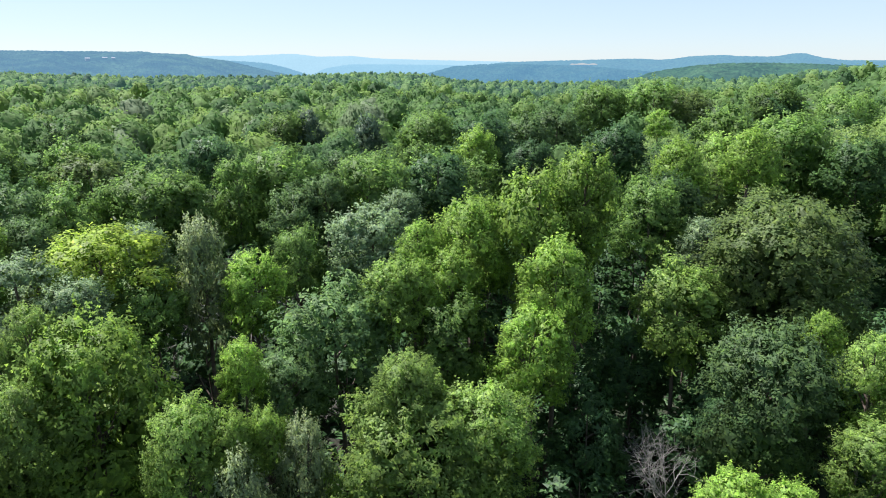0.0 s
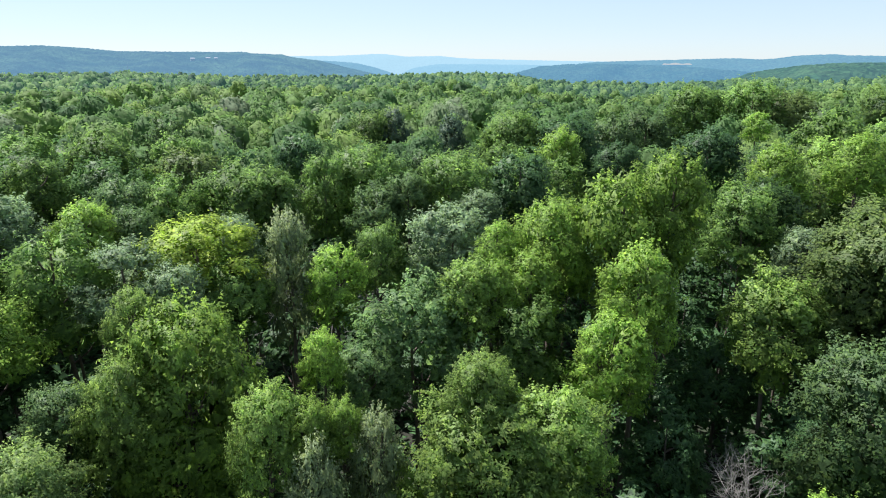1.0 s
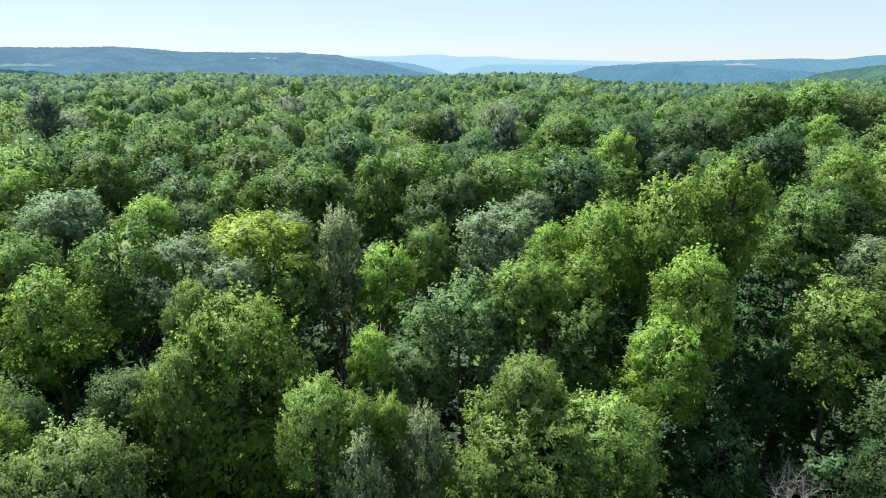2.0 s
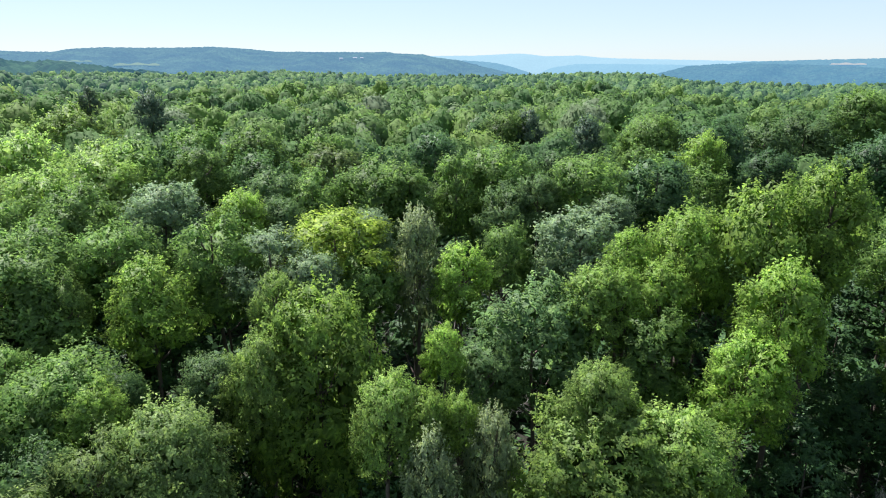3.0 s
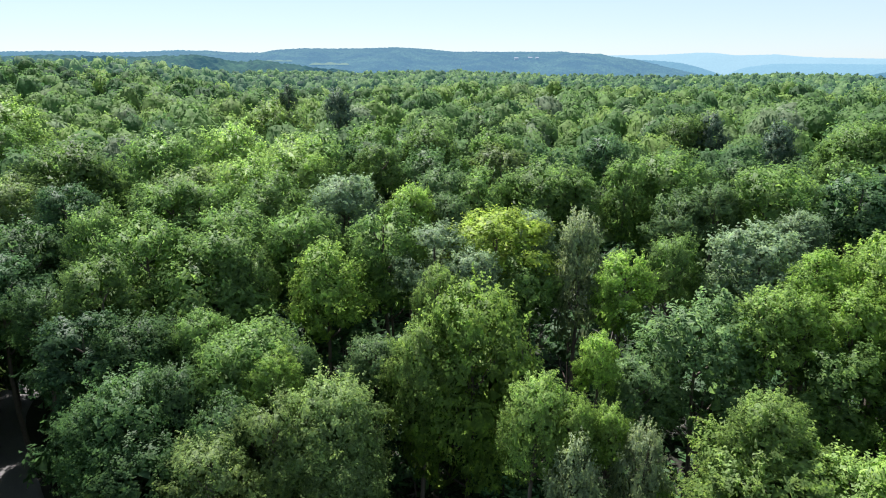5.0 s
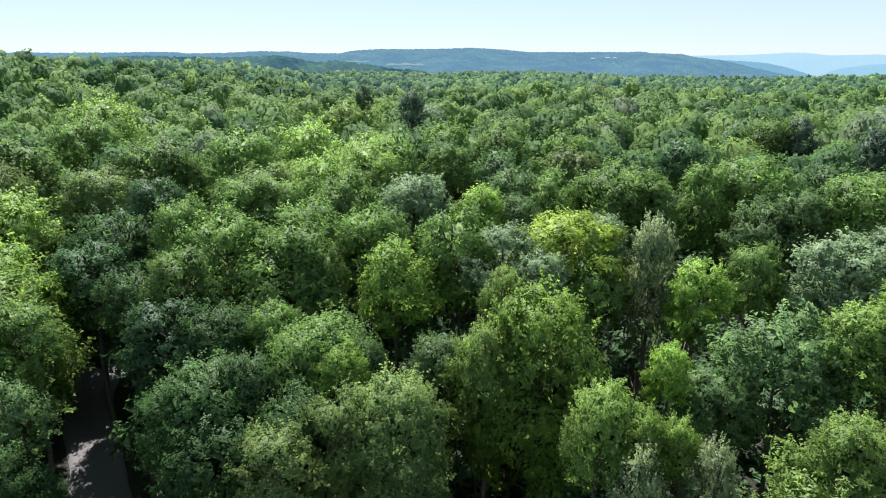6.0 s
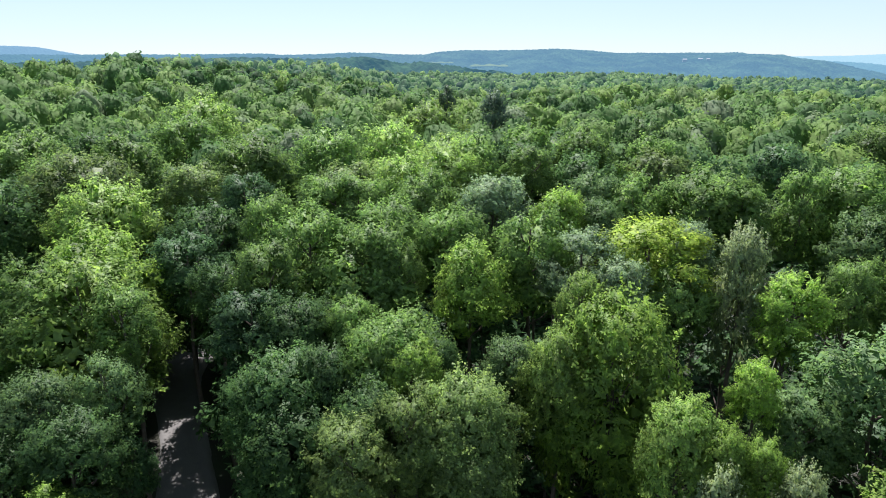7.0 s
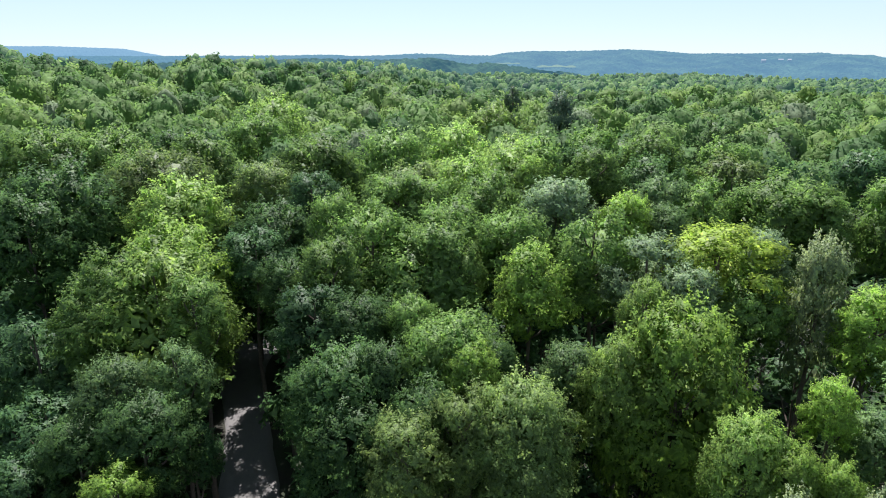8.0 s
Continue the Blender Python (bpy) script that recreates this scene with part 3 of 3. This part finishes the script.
plant("larch", -5.4, 20.6, 12.2, 1.0, 4.4)
plant("oak", -15.3, 15.2, 10, 1.1, 2.5)
plant("birch", -9.3, 19.6, 13.5, 1.3, 4.6)
plant("lime", -6.8, 20.8, 12.5, 0.8, 2.3)
plant("lime", 10.5, 19.2, 11, 1.3, 2.5)
plant("oak", -15.9, 15.2, 10.5, 1.6, 4.1)
plant("oak", -18.9, 11.3, 11.5, 1.5, 3.7)
plant("birch", -1.2, 22.3, 13, 2.8, 5.1)
plant("birch", -1.5, 22.4, 14, 1.3, 3.0)
plant("birch", 1.5, 22.8, 12.5, 2.0, 4.4)
plant("lime", 12.6, 19.2, 10.5, 1.1, 2.1)
plant("oak", -16.9, 15.8, 12.5, 1.9, 5.3)
plant("oak", -18.5, 14.0, 12, 1.4, 4.6)
plant("oak", -17.0, 16.1, 12.5, 1.7, 4.4)
plant("oak", -20.7, 12.0, 10.5, 1.4, 2.3)
plant("oak", -18.8, 15.2, 11.5, 1.3, 3.5)
plant("lime", -24.5, 1.1, 10, 1.3, 2.7)
plant("ash", -20.9, 13.4, 11.5, 1.5, 4.3)
plant("ash", -22.5, 10.5, 11, 2.0, 4.4)
plant("dark", -22.9, 10.2, 8, 2.1, 3.9)
plant("lime", -20.6, 15.9, 13, 1.3, 3.0)
plant("birch", 16.4, 20.7, 12, 1.3, 3.1)
plant("birch", -16.2, 21.1, 13.5, 1.5, 6.4)
plant("ash", -23.4, 12.9, 12.5, 1.4, 4.2)
plant("ash", -24.3, 11.2, 12.5, 2.1, 4.2)
plant("ash", -25.0, 9.8, 11.5, 1.3, 3.4)
plant("ash", -26.9, 2.7, 11.5, 1.7, 4.2)
plant("ash", -21.0, 17.4, 12.5, 1.1, 2.9)
plant("lime", -9.3, 26.0, 13, 0.9, 2.3)
plant("maple", -22.6, 16.0, 13.5, 2.2, 4.8)
plant("lime", -15.0, 23.6, 15, 2.9, 10.7)
plant("maple", -22.6, 16.7, 13.5, 2.1, 4.6)
plant("ash", -28.4, 0.3, 10.5, 1.5, 3.7)
plant("poplar", -19.1, 21.1, 12, 1.4, 2.8)
plant("dark", -28.3, 4.7, 9, 1.1, 3.8)
plant("poplar", -7.8, 27.7, 11.5, 1.6, 2.7)
plant("poplar", 14.5, 25.1, 14, 2.5, 6.1)
plant("birch", -17.0, 23.6, 15.5, 1.1, 3.5)
plant("poplar", -29.3, 2.1, 12.5, 1.6, 4.1)
plant("dark", 7.5, 28.6, 8, 1.6, 3.9)
plant("poplar", -29.3, 4.8, 12.5, 1.3, 3.5)
plant("dark", -29.6, -1.9, 9, 1.7, 3.6)
plant("lime", 4.7, 29.9, 13, 1.8, 4.6)
plant("birch", 18.3, 24.2, 14, 1.3, 4.0)
plant("maple", -25.9, 15.9, 13.5, 1.2, 2.8)
plant("ash", -27.7, 13.6, 13.5, 1.8, 3.4)
plant("maple", 0.1, 31.2, 13, 2.0, 4.3)
plant("birch", -2.7, 31.3, 15, 1.6, 3.3)
plant("poplar", -5.8, 30.9, 14, 2.8, 6.3)
plant("lime", -1.6, 31.6, 15, 1.2, 2.7)
plant("dark", -29.4, 11.9, 14, 1.9, 4.0)
plant("lime", 17.4, 26.6, 14, 0.8, 2.8)
plant("ash", -27.5, 16.4, 13, 1.6, 3.2)
plant("dark", -32.5, -0.8, 10, 2.1, 4.5)
plant("lime", 6.1, 32.2, 16, 1.8, 5.5)
plant("maple", -32.4, 6.6, 14.5, 1.5, 3.7)
plant("dark", 15.3, 29.5, 8, 1.4, 2.9)
plant("silver", -18.0, 28.4, 15, 1.4, 2.1)
plant("lime", 0.4, 33.7, 15, 1.6, 4.3)
plant("lime", -24.6, 23.2, 15.5, 2.0, 4.5)
plant("maple", -27.6, 20.7, 15, 1.0, 3.4)
plant("lime", -10.7, 33.0, 15, 1.6, 4.2)
plant("maple", -32.0, 14.2, 15.5, 1.8, 4.4)
plant("maple", -16.0, 31.2, 14.5, 1.7, 2.5)
plant("silver", -20.8, 28.7, 16, 2.0, 3.1)
plant("lime", -1.5, 35.5, 16, 1.3, 2.0)
plant("maple", -30.1, 19.8, 16, 3.0, 4.6)
plant("maple", -29.7, 20.5, 16, 2.2, 5.6)
plant("birch", -35.7, 5.5, 15.5, 3.4, 5.8)
plant("maple", -36.1, 2.2, 14, 1.9, 3.3)
plant("larch", -13.7, 33.7, 16.5, 1.6, 6.8)
plant("lime", 1.6, 36.4, 17, 1.8, 5.2)
plant("yellow", -18.4, 31.9, 16.5, 2.9, 4.3)
plant("ash", -35.0, 12.3, 14, 1.4, 2.9)
plant("maple", -8.8, 36.1, 15.5, 1.4, 4.8)
plant("maple", -37.0, 3.3, 15.3, 1.7, 3.3)
plant("birch", 14.0, 34.7, 14, 2.4, 4.8)
plant("silver", -4.6, 37.4, 16.5, 2.4, 3.6)
plant("maple", -24.7, 28.6, 16.5, 2.4, 5.5)
plant("lime", 5.7, 37.8, 19, 2.9, 9.2)
plant("maple", -28.9, 25.2, 16.3, 2.0, 2.9)
plant("dark", -38.4, -0.7, 12, 2.1, 5.9)
plant("lime", 1.8, 38.6, 17, 2.2, 5.4)
plant("maple", -34.3, 18.2, 16.5, 2.5, 6.2)
plant("maple", -28.7, 26.3, 16, 2.0, 3.0)
plant("lime", 8.6, 38.0, 20, 2.0, 8.4)
plant("silver", -17.5, 35.0, 16, 1.2, 2.5)
plant("dark", 12.5, 37.9, 9, 2.6, 4.9)
plant("maple", -33.1, 23.5, 16.5, 2.3, 3.4)
plant("lime", -40.4, 7.3, 16, 3.1, 4.6)
plant("maple", -33.2, 24.1, 16.2, 2.3, 3.5)
plant("oak", 18.8, 36.7, 16, 2.4, 6.5)
plant("maple", -37.5, 17.3, 17, 1.7, 5.3)
plant("oak", 20.5, 36.2, 17.5, 4.3, 8.0)
plant("dark", -41.0, 12.6, 14.5, 2.1, 4.4)
plant("silver", 17.6, 40.3, 15, 1.6, 2.5)
plant("lime", -27.8, 35.2, 16.5, 1.7, 3.1)
plant("poplar", -26.4, 38.1, 15.5, 1.5, 2.2)
plant("maple", 14.8, 44.0, 17, 2.3, 6.0)
plant("lime", -28.4, 36.8, 16, 1.6, 2.6)
plant("ash", -44.5, 15.6, 15.5, 2.5, 3.8)
plant("silver", -33.1, 33.7, 16.8, 2.6, 3.8)
plant("silver", -3.5, 47.4, 15.5, 1.4, 2.1)
plant("silver", -33.0, 34.2, 16.8, 2.6, 3.8)
plant("ash", 16.7, 45.9, 17, 2.1, 3.2)
plant("maple", -38.2, 30.9, 16.8, 2.5, 3.7)
plant("maple", -42.3, 25.0, 16.8, 2.5, 3.7)
plant("maple", -41.7, 26.9, 16.5, 2.3, 3.5)
plant("poplar", -12.0, 48.3, 15.5, 2.3, 3.8)
plant("poplar", -9.5, 48.9, 16.5, 1.6, 3.9)
plant("dark", 19.6, 46.6, 12, 2.6, 4.0)
plant("maple", -39.6, 32.0, 16.5, 2.5, 3.8)
plant("maple", -19.9, 47.1, 16.5, 1.8, 3.6)
plant("dark", -47.6, 19.9, 16.8, 1.9, 4.4)
plant("ash", -51.8, 0.1, 16.5, 2.8, 6.8)
plant("maple", -6.3, 51.5, 18, 3.1, 5.4)
plant("poplar", -30.1, 42.5, 16.5, 2.1, 3.2)
plant("maple", -27.6, 44.2, 16.5, 2.6, 4.1)
plant("maple", -22.5, 47.2, 17.5, 3.8, 5.7)
plant("maple", -45.2, 26.4, 16.5, 2.4, 3.6)
plant("birch", -52.4, 10.7, 16.8, 3.8, 5.7)
plant("maple", -17.0, 50.8, 17.5, 1.9, 6.1)
plant("lime", 19.1, 50.8, 19, 1.9, 5.0)
plant("ash", -55.7, 2.5, 18, 3.8, 7.9)
plant("maple", -14.6, 54.7, 18, 3.4, 7.0)
plant("dark", -0.5, 56.9, 17, 3.0, 6.3)
plant("oak", -54.6, 18.6, 17, 2.8, 4.8)
plant("birch", -46.2, 34.9, 17, 3.5, 5.2)
plant("lime", 26.9, 54.9, 19.5, 2.1, 4.8)
plant("oak", -61.0, 10.8, 18, 4.8, 7.2)
plant("birch", -47.1, 41.2, 17.5, 4.1, 6.2)
plant("maple", -42.2, 48.5, 17, 2.0, 4.3)
plant("maple", -48.2, 46.0, 17.8, 3.3, 5.0)
plant("maple", -65.2, 15.9, 18.5, 3.4, 5.1)
plant("maple", -62.9, 27.5, 18, 4.2, 6.4)
plant("birch", -52.0, 46.4, 17.8, 4.0, 6.1)
plant("dark", -24.6, 65.5, 17.5, 2.5, 3.9)
plant("maple", -36.9, 61.8, 17.5, 2.7, 4.1)
plant("maple", 30.0, 67.3, 20.4, 3.5, 8.0)
plant("maple", -63.9, 37.2, 18, 4.0, 5.9)
plant("maple", -75.2, 2.6, 19, 4.0, 5.9)
plant("maple", 36.3, 66.1, 19.9, 4.2, 9.0)
plant("dark", 20.2, 73.8, 17.9, 3.2, 6.9)
plant("maple", -77.2, 8.9, 18.5, 4.9, 7.4)
plant("oak", 43.4, 66.6, 18.3, 4.2, 10.0)
plant("maple", -52.9, 59.5, 17.6, 3.1, 4.8)
plant("birch", -65.4, 48.1, 18.1, 5.1, 7.6)
plant("maple", -48.5, 65.4, 17.6, 3.4, 5.1)
plant("dark", 4.9, 83.1, 18.3, 4.6, 9.0)
plant("maple", -1.8, 86.0, 18.3, 3.8, 6.6)
plant("lime", 28.6, 84.2, 18.7, 1.6, 4.0)
plant("pine", -11.0, 91.8, 17.3, 2.5, 4.5)
plant("maple", -88.0, 29.3, 18.5, 4.8, 7.1)
plant("maple", -2.4, 93.8, 17.7, 4.2, 6.9)
plant("poplar", 12.2, 93.8, 17.2, 3.5, 6.8)
plant("poplar", -49.2, 80.8, 17.9, 2.7, 4.0)
plant("poplar", 18.0, 100.7, 17.6, 4.0, 9.2)
plant("ash", 54.4, 87.5, 17.3, 3.5, 5.3)
plant("pine", -22.4, 105.3, 17.3, 2.6, 4.9)
plant("maple", -26.3, 105.8, 16.9, 3.8, 5.7)
plant("maple", 35.1, 106.4, 22, 4.9, 7.3)
plant("oak", 39.4, 104.8, 20.3, 4.2, 6.2)
plant("maple", 26.9, 108.7, 21.1, 4.3, 8.2)
plant("dark", 51.5, 99.5, 20, 4.0, 5.9)
plant("maple", 51.7, 99.4, 21.3, 4.4, 6.6)
plant("maple", 59.9, 94.7, 19.9, 5.0, 7.5)
plant("pine", -78.6, 79.8, 21.1, 2.8, 8.8)
plant("pine", -84.3, 73.7, 22.4, 1.4, 3.4)
plant("birch", -86.1, 71.6, 20, 6.7, 10.1)
plant("birch", -105.3, 38.2, 19.9, 6.7, 10.0)
bare_tree(11.7, 27.6, 8.8, 1.6, 1, "bare dead tree with grey branches among dark foliage")
bare_tree(-46.9, 24.0, 16.6, 2.0, 2, "leafless grey-brown tree crown in the canopy")
bare_tree(-11.6, 38.5, 15.2, 1.6, 3, "leafless grey-brown tree crown in the canopy")
plant("dark", -57.6, 15.4, 13.0, 3.1, 10.0)
plant("dark", -53.0, 10.6, 13.2, 2.6, 8.5)
plant("dark", -47.6, 16.6, 13.0, 2.6, 8.5)
plant("dark", -50.5, 17.8, 14.0, 2.8, 8.5)
plant("dark", -48.5, 10.3, 11.5, 2.7, 7.5)
plant("dark", -49.4, 15.1, 10.5, 2.4, 7.0)
plant("ash", -43.0, 14.9, 12.4, 2.3, 7.5)
plant("ash", -44.6, 8.2, 12.6, 2.4, 7.5)


def off_road(x, y, gap):
    return np.hypot(ROAD_LINE[:, 0] - x, ROAD_LINE[:, 1] - y).min() > gap


ROAD_LINE = road_line()


def fill_wood():
    """The rest of the wood: shaded small trees between the placed ones, and a belt of tall ones behind them."""
    rng = random.Random(4)
    small = tall = 0
    while small < 220:
        a, d = radians(rng.uniform(-52, 108)), 12 + 50 * rng.random() ** 0.7
        x, y = -math.sin(a) * d, math.cos(a) * d
        if off_road(x, y, 3.6) and all(math.hypot(x - px, y - py) > 0.4 * pw + 0.9 for px, py, pw in planted):
            plant("dark", x, y, rng.uniform(4.0, 7.0) if d < 35 else rng.uniform(6, 10), rng.uniform(1.9, 2.9), 0, "young" if d < 36 else "low")
            small += 1
    for _ in range(4000):
        a, d = radians(rng.uniform(-40, 97)), rng.uniform(42, BELT)
        x, y = -math.sin(a) * d, math.cos(a) * d
        w = rng.uniform(2.4, 3.9)
        if tall < 30 and off_road(x, y, 4.5) and all(math.hypot(x - px, y - py) > 0.8 * (pw + w) for px, py, pw in planted):
            kind = rng.choice(KINDS) if d > 62 else "dark"
            if kind == "lime" and not radians(-15) < a < radians(60):
                kind = "ash"  # the flanks are mostly ash
            plant(kind, x, y, rng.uniform(9.5, 12.5) if d < 62 else rng.uniform(13, 18.5), w, 0, "back")
            tall += 1


def undergrowth():
    """Ferns, brambles and seedlings on the floor of the wood."""
    rng = np.random.default_rng(21)
    count = 62000
    a, d = np.radians(rng.uniform(-48, 106, count)), 2 + 106 * rng.random(count) ** 0.8
    x, y = -np.sin(a) * d, np.cos(a) * d
    gap = np.min(np.stack([np.hypot(x - px, y - py) for px, py in ROAD_LINE[::3]]), axis=0)
    x, y = x[gap > 2.6], y[gap > 2.6]
    tuft = 0.5 + 0.5 * np.sin(x * 1.9 + 2 * np.sin(y * 0.7)) * np.sin(y * 2.1)
    p = np.stack([x, y, land(x, y) + 0.15 + 1.6 * tuft * rng.random(len(x))], -1)
    n = unit(np.array((0, 0, 1.0)) + 0.5 * rng.normal(size=p.shape))
    tri = leaf_triangles(rng, p, n, np.clip(np.hypot(x, y) * 0.017, 0.3, 1.6) * rng.uniform(0.7, 1.3, len(p)))
    me = mesh_from("undergrowth", tri, np.arange(len(tri)).reshape(-1, 3), LEAF["dark"])
    tagged(new("undergrowth", me), "dark green ferns and brambles on the forest floor", "undergrowth", kind="stuff")


BELT = 74.0
KINDS = ["maple"] * 9 + ["lime"] * 6 + ["birch"] * 4 + ["dark"] * 3 + ["oak"] * 2 + ["poplar"] * 2 + ["silver"] * 2 + ["ash"] * 3
fill_wood()
undergrowth()


def far_woods():
    """The forest beyond, to the edge of the plateau, and round behind: more trees than anyone could count."""
    rng = np.random.default_rng(9)
    step = 6.6
    gx, gy = np.meshgrid(np.arange(-720, 720, step), np.arange(-320, 720, step * 0.87))
    gx = gx + (np.arange(gx.shape[0]) % 2)[:, None] * step / 2
    x, y = (gx + rng.uniform(-2.2, 2.2, gx.shape)).ravel(), (gy + rng.uniform(-2.2, 2.2, gy.shape)).ravel()
    r, bearing = np.hypot(x, y), np.degrees(np.arctan2(-x, y))
    ahead = (bearing > -54) & (bearing < 110)
    edge = np.interp(bearing, SLOPE_AZ, FAR_EDGE) * 1.12
    keep = np.where(ahead, (r > 60) & (r < edge), (r > 20) & (r < 130)) & (rng.random(len(x)) < 0.95)
    near = np.array(planted)
    clear = np.array([c > 110 or (off_road(a, b, 4.2) and (np.hypot(near[:, 0] - a, near[:, 1] - b) > 2.6 + 0.8 * near[:, 2]).all())
                      for a, b, c in zip(x, y, r)])
    x, y, r, ahead, bearing = (v[keep & clear] for v in (x, y, r, ahead, bearing))
    stand = np.sin(x / 31 + 2 * np.sin(y / 47)) * np.sin(y / 29 + 1.3)
    high = 14.5 + 1.3 * stand + np.clip(rng.normal(0, 1.8, len(x)), -3.5, 3.2)
    wide = rng.uniform(2.7, 4.6, len(x))
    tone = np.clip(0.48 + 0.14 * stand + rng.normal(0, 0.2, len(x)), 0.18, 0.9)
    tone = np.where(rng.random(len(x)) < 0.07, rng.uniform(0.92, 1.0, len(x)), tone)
    # crown colour darkened with distance, standing in for haze
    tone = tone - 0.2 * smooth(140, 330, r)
    darker_span = (bearing > -19) & (bearing < 5) & (r < 230)  # crowns between these bearings get a darker tone
    tone = np.where(darker_span, tone * 0.72, tone)
    wood_parts = []
    rise = land(x, y)
    def skin(e, spin):
        """How far the skin of a crown stands out in direction e: a few large bulges and many small clumps."""
        q = e + 0.35 * np.sin(spin[..., :3])
        big = np.sin(3.1 * q[..., 0] + spin[..., 0]) * np.sin(3.3 * q[..., 1] + spin[..., 1]) + 0.6 * np.sin(4.2 * q[..., 2] + 2.7 * q[..., 0] + spin[..., 2])
        small = np.sin(9.1 * q[..., 0] + spin[..., 1]) * np.sin(8.3 * q[..., 1] + spin[..., 3]) + 0.7 * np.sin(10.0 * q[..., 2] + 5.0 * q[..., 1] + spin[..., 0])
        return 1 + 0.11 * big + 0.055 * small

    def facing(e, spin):
        """Normals of that skin."""
        slope = np.stack([skin(e + 0.06 * np.eye(3)[i], spin) - skin(e - 0.06 * np.eye(3)[i], spin) for i in range(3)], -1) / 0.12
        slope = slope - e * (slope * e).sum(-1, keepdims=True)
        return unit(e * (1, 1, 0.85) - 0.75 * slope)

    for inner, outer, rows, cols, sprigs, blade in ((0, 110, 8, 14, 600, 0.48), (110, 180, 6, 11, 260, 0.7), (180, 290, 4, 8, 105, 1.0), (290, 900, 3, 7, 14, 1.5)):
        pick = np.flatnonzero((r >= inner) & (r < outer) & ahead if inner < 290 else (r >= inner) | ~ahead)
        c = len(pick)
        cap, cap_faces = ball(rows, cols, -0.7)
        spin = rng.uniform(0, math.tau, (c, 4))
        w, tall = wide[pick][:, None], rng.uniform(1.1, 1.6, (c, 1))
        base = np.stack([x[pick], y[pick], rise[pick] + high[pick] - (w * tall)[:, 0]], -1)
        size = np.concatenate([w, w, w * tall], 1)
        here = np.repeat(cap[None], c, 0)
        bulge = skin(here, spin[:, None])[..., None] * rng.uniform(0.94, 1.04, (c, len(cap), 1))
        body = base[:, None] + here * size[:, None] * bulge * 0.9
        faces = (cap_faces[None] + np.arange(c)[:, None, None] * len(cap)).reshape(-1, 3)
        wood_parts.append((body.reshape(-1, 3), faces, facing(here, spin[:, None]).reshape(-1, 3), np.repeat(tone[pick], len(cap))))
        # leaf sprays all over its skin
        k = np.repeat(np.arange(c), np.where(ahead[pick], sprigs, 90))
        up, ang = rng.uniform(-0.5, 1.0, len(k)), rng.uniform(0, math.tau, len(k))
        side = np.sqrt(1 - up * up)
        e = np.stack([np.cos(ang) * side, np.sin(ang) * side, up], -1)
        soft = unit(facing(e, spin[k]) + 0.16 * rng.normal(size=e.shape))
        n = unit(soft + 0.4 * rng.normal(size=e.shape))
        n = np.where((n * soft).sum(-1, keepdims=True) < 0.1, soft, n)
        places = base[k] + e * size[k] * (skin(e, spin[k]) * rng.normal(0.985, 0.035, len(k)))[:, None]
        blades = leaf_triangles(rng, places, n, np.where(ahead[pick][k], blade, 0.8) * rng.uniform(0.6, 1.4, len(k)))
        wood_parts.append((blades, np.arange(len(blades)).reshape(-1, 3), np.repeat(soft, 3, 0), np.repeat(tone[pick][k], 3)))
    nearer = 6

    def join(name, pieces, mat, label):
        starts = np.cumsum([0] + [len(w[0]) for w in pieces])
        me = mesh_from(name, np.concatenate([w[0] for w in pieces]), np.concatenate([w[1] + s for w, s in zip(pieces, starts)]),
                       mat, True, np.concatenate([w[2] for w in pieces]))
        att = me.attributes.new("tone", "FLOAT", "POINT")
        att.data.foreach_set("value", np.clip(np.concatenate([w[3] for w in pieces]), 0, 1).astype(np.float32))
        tagged(new(name, me), label, "forest", kind="stuff")

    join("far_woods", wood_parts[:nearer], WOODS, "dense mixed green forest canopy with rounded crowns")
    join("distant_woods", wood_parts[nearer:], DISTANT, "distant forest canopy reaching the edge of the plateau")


far_woods()
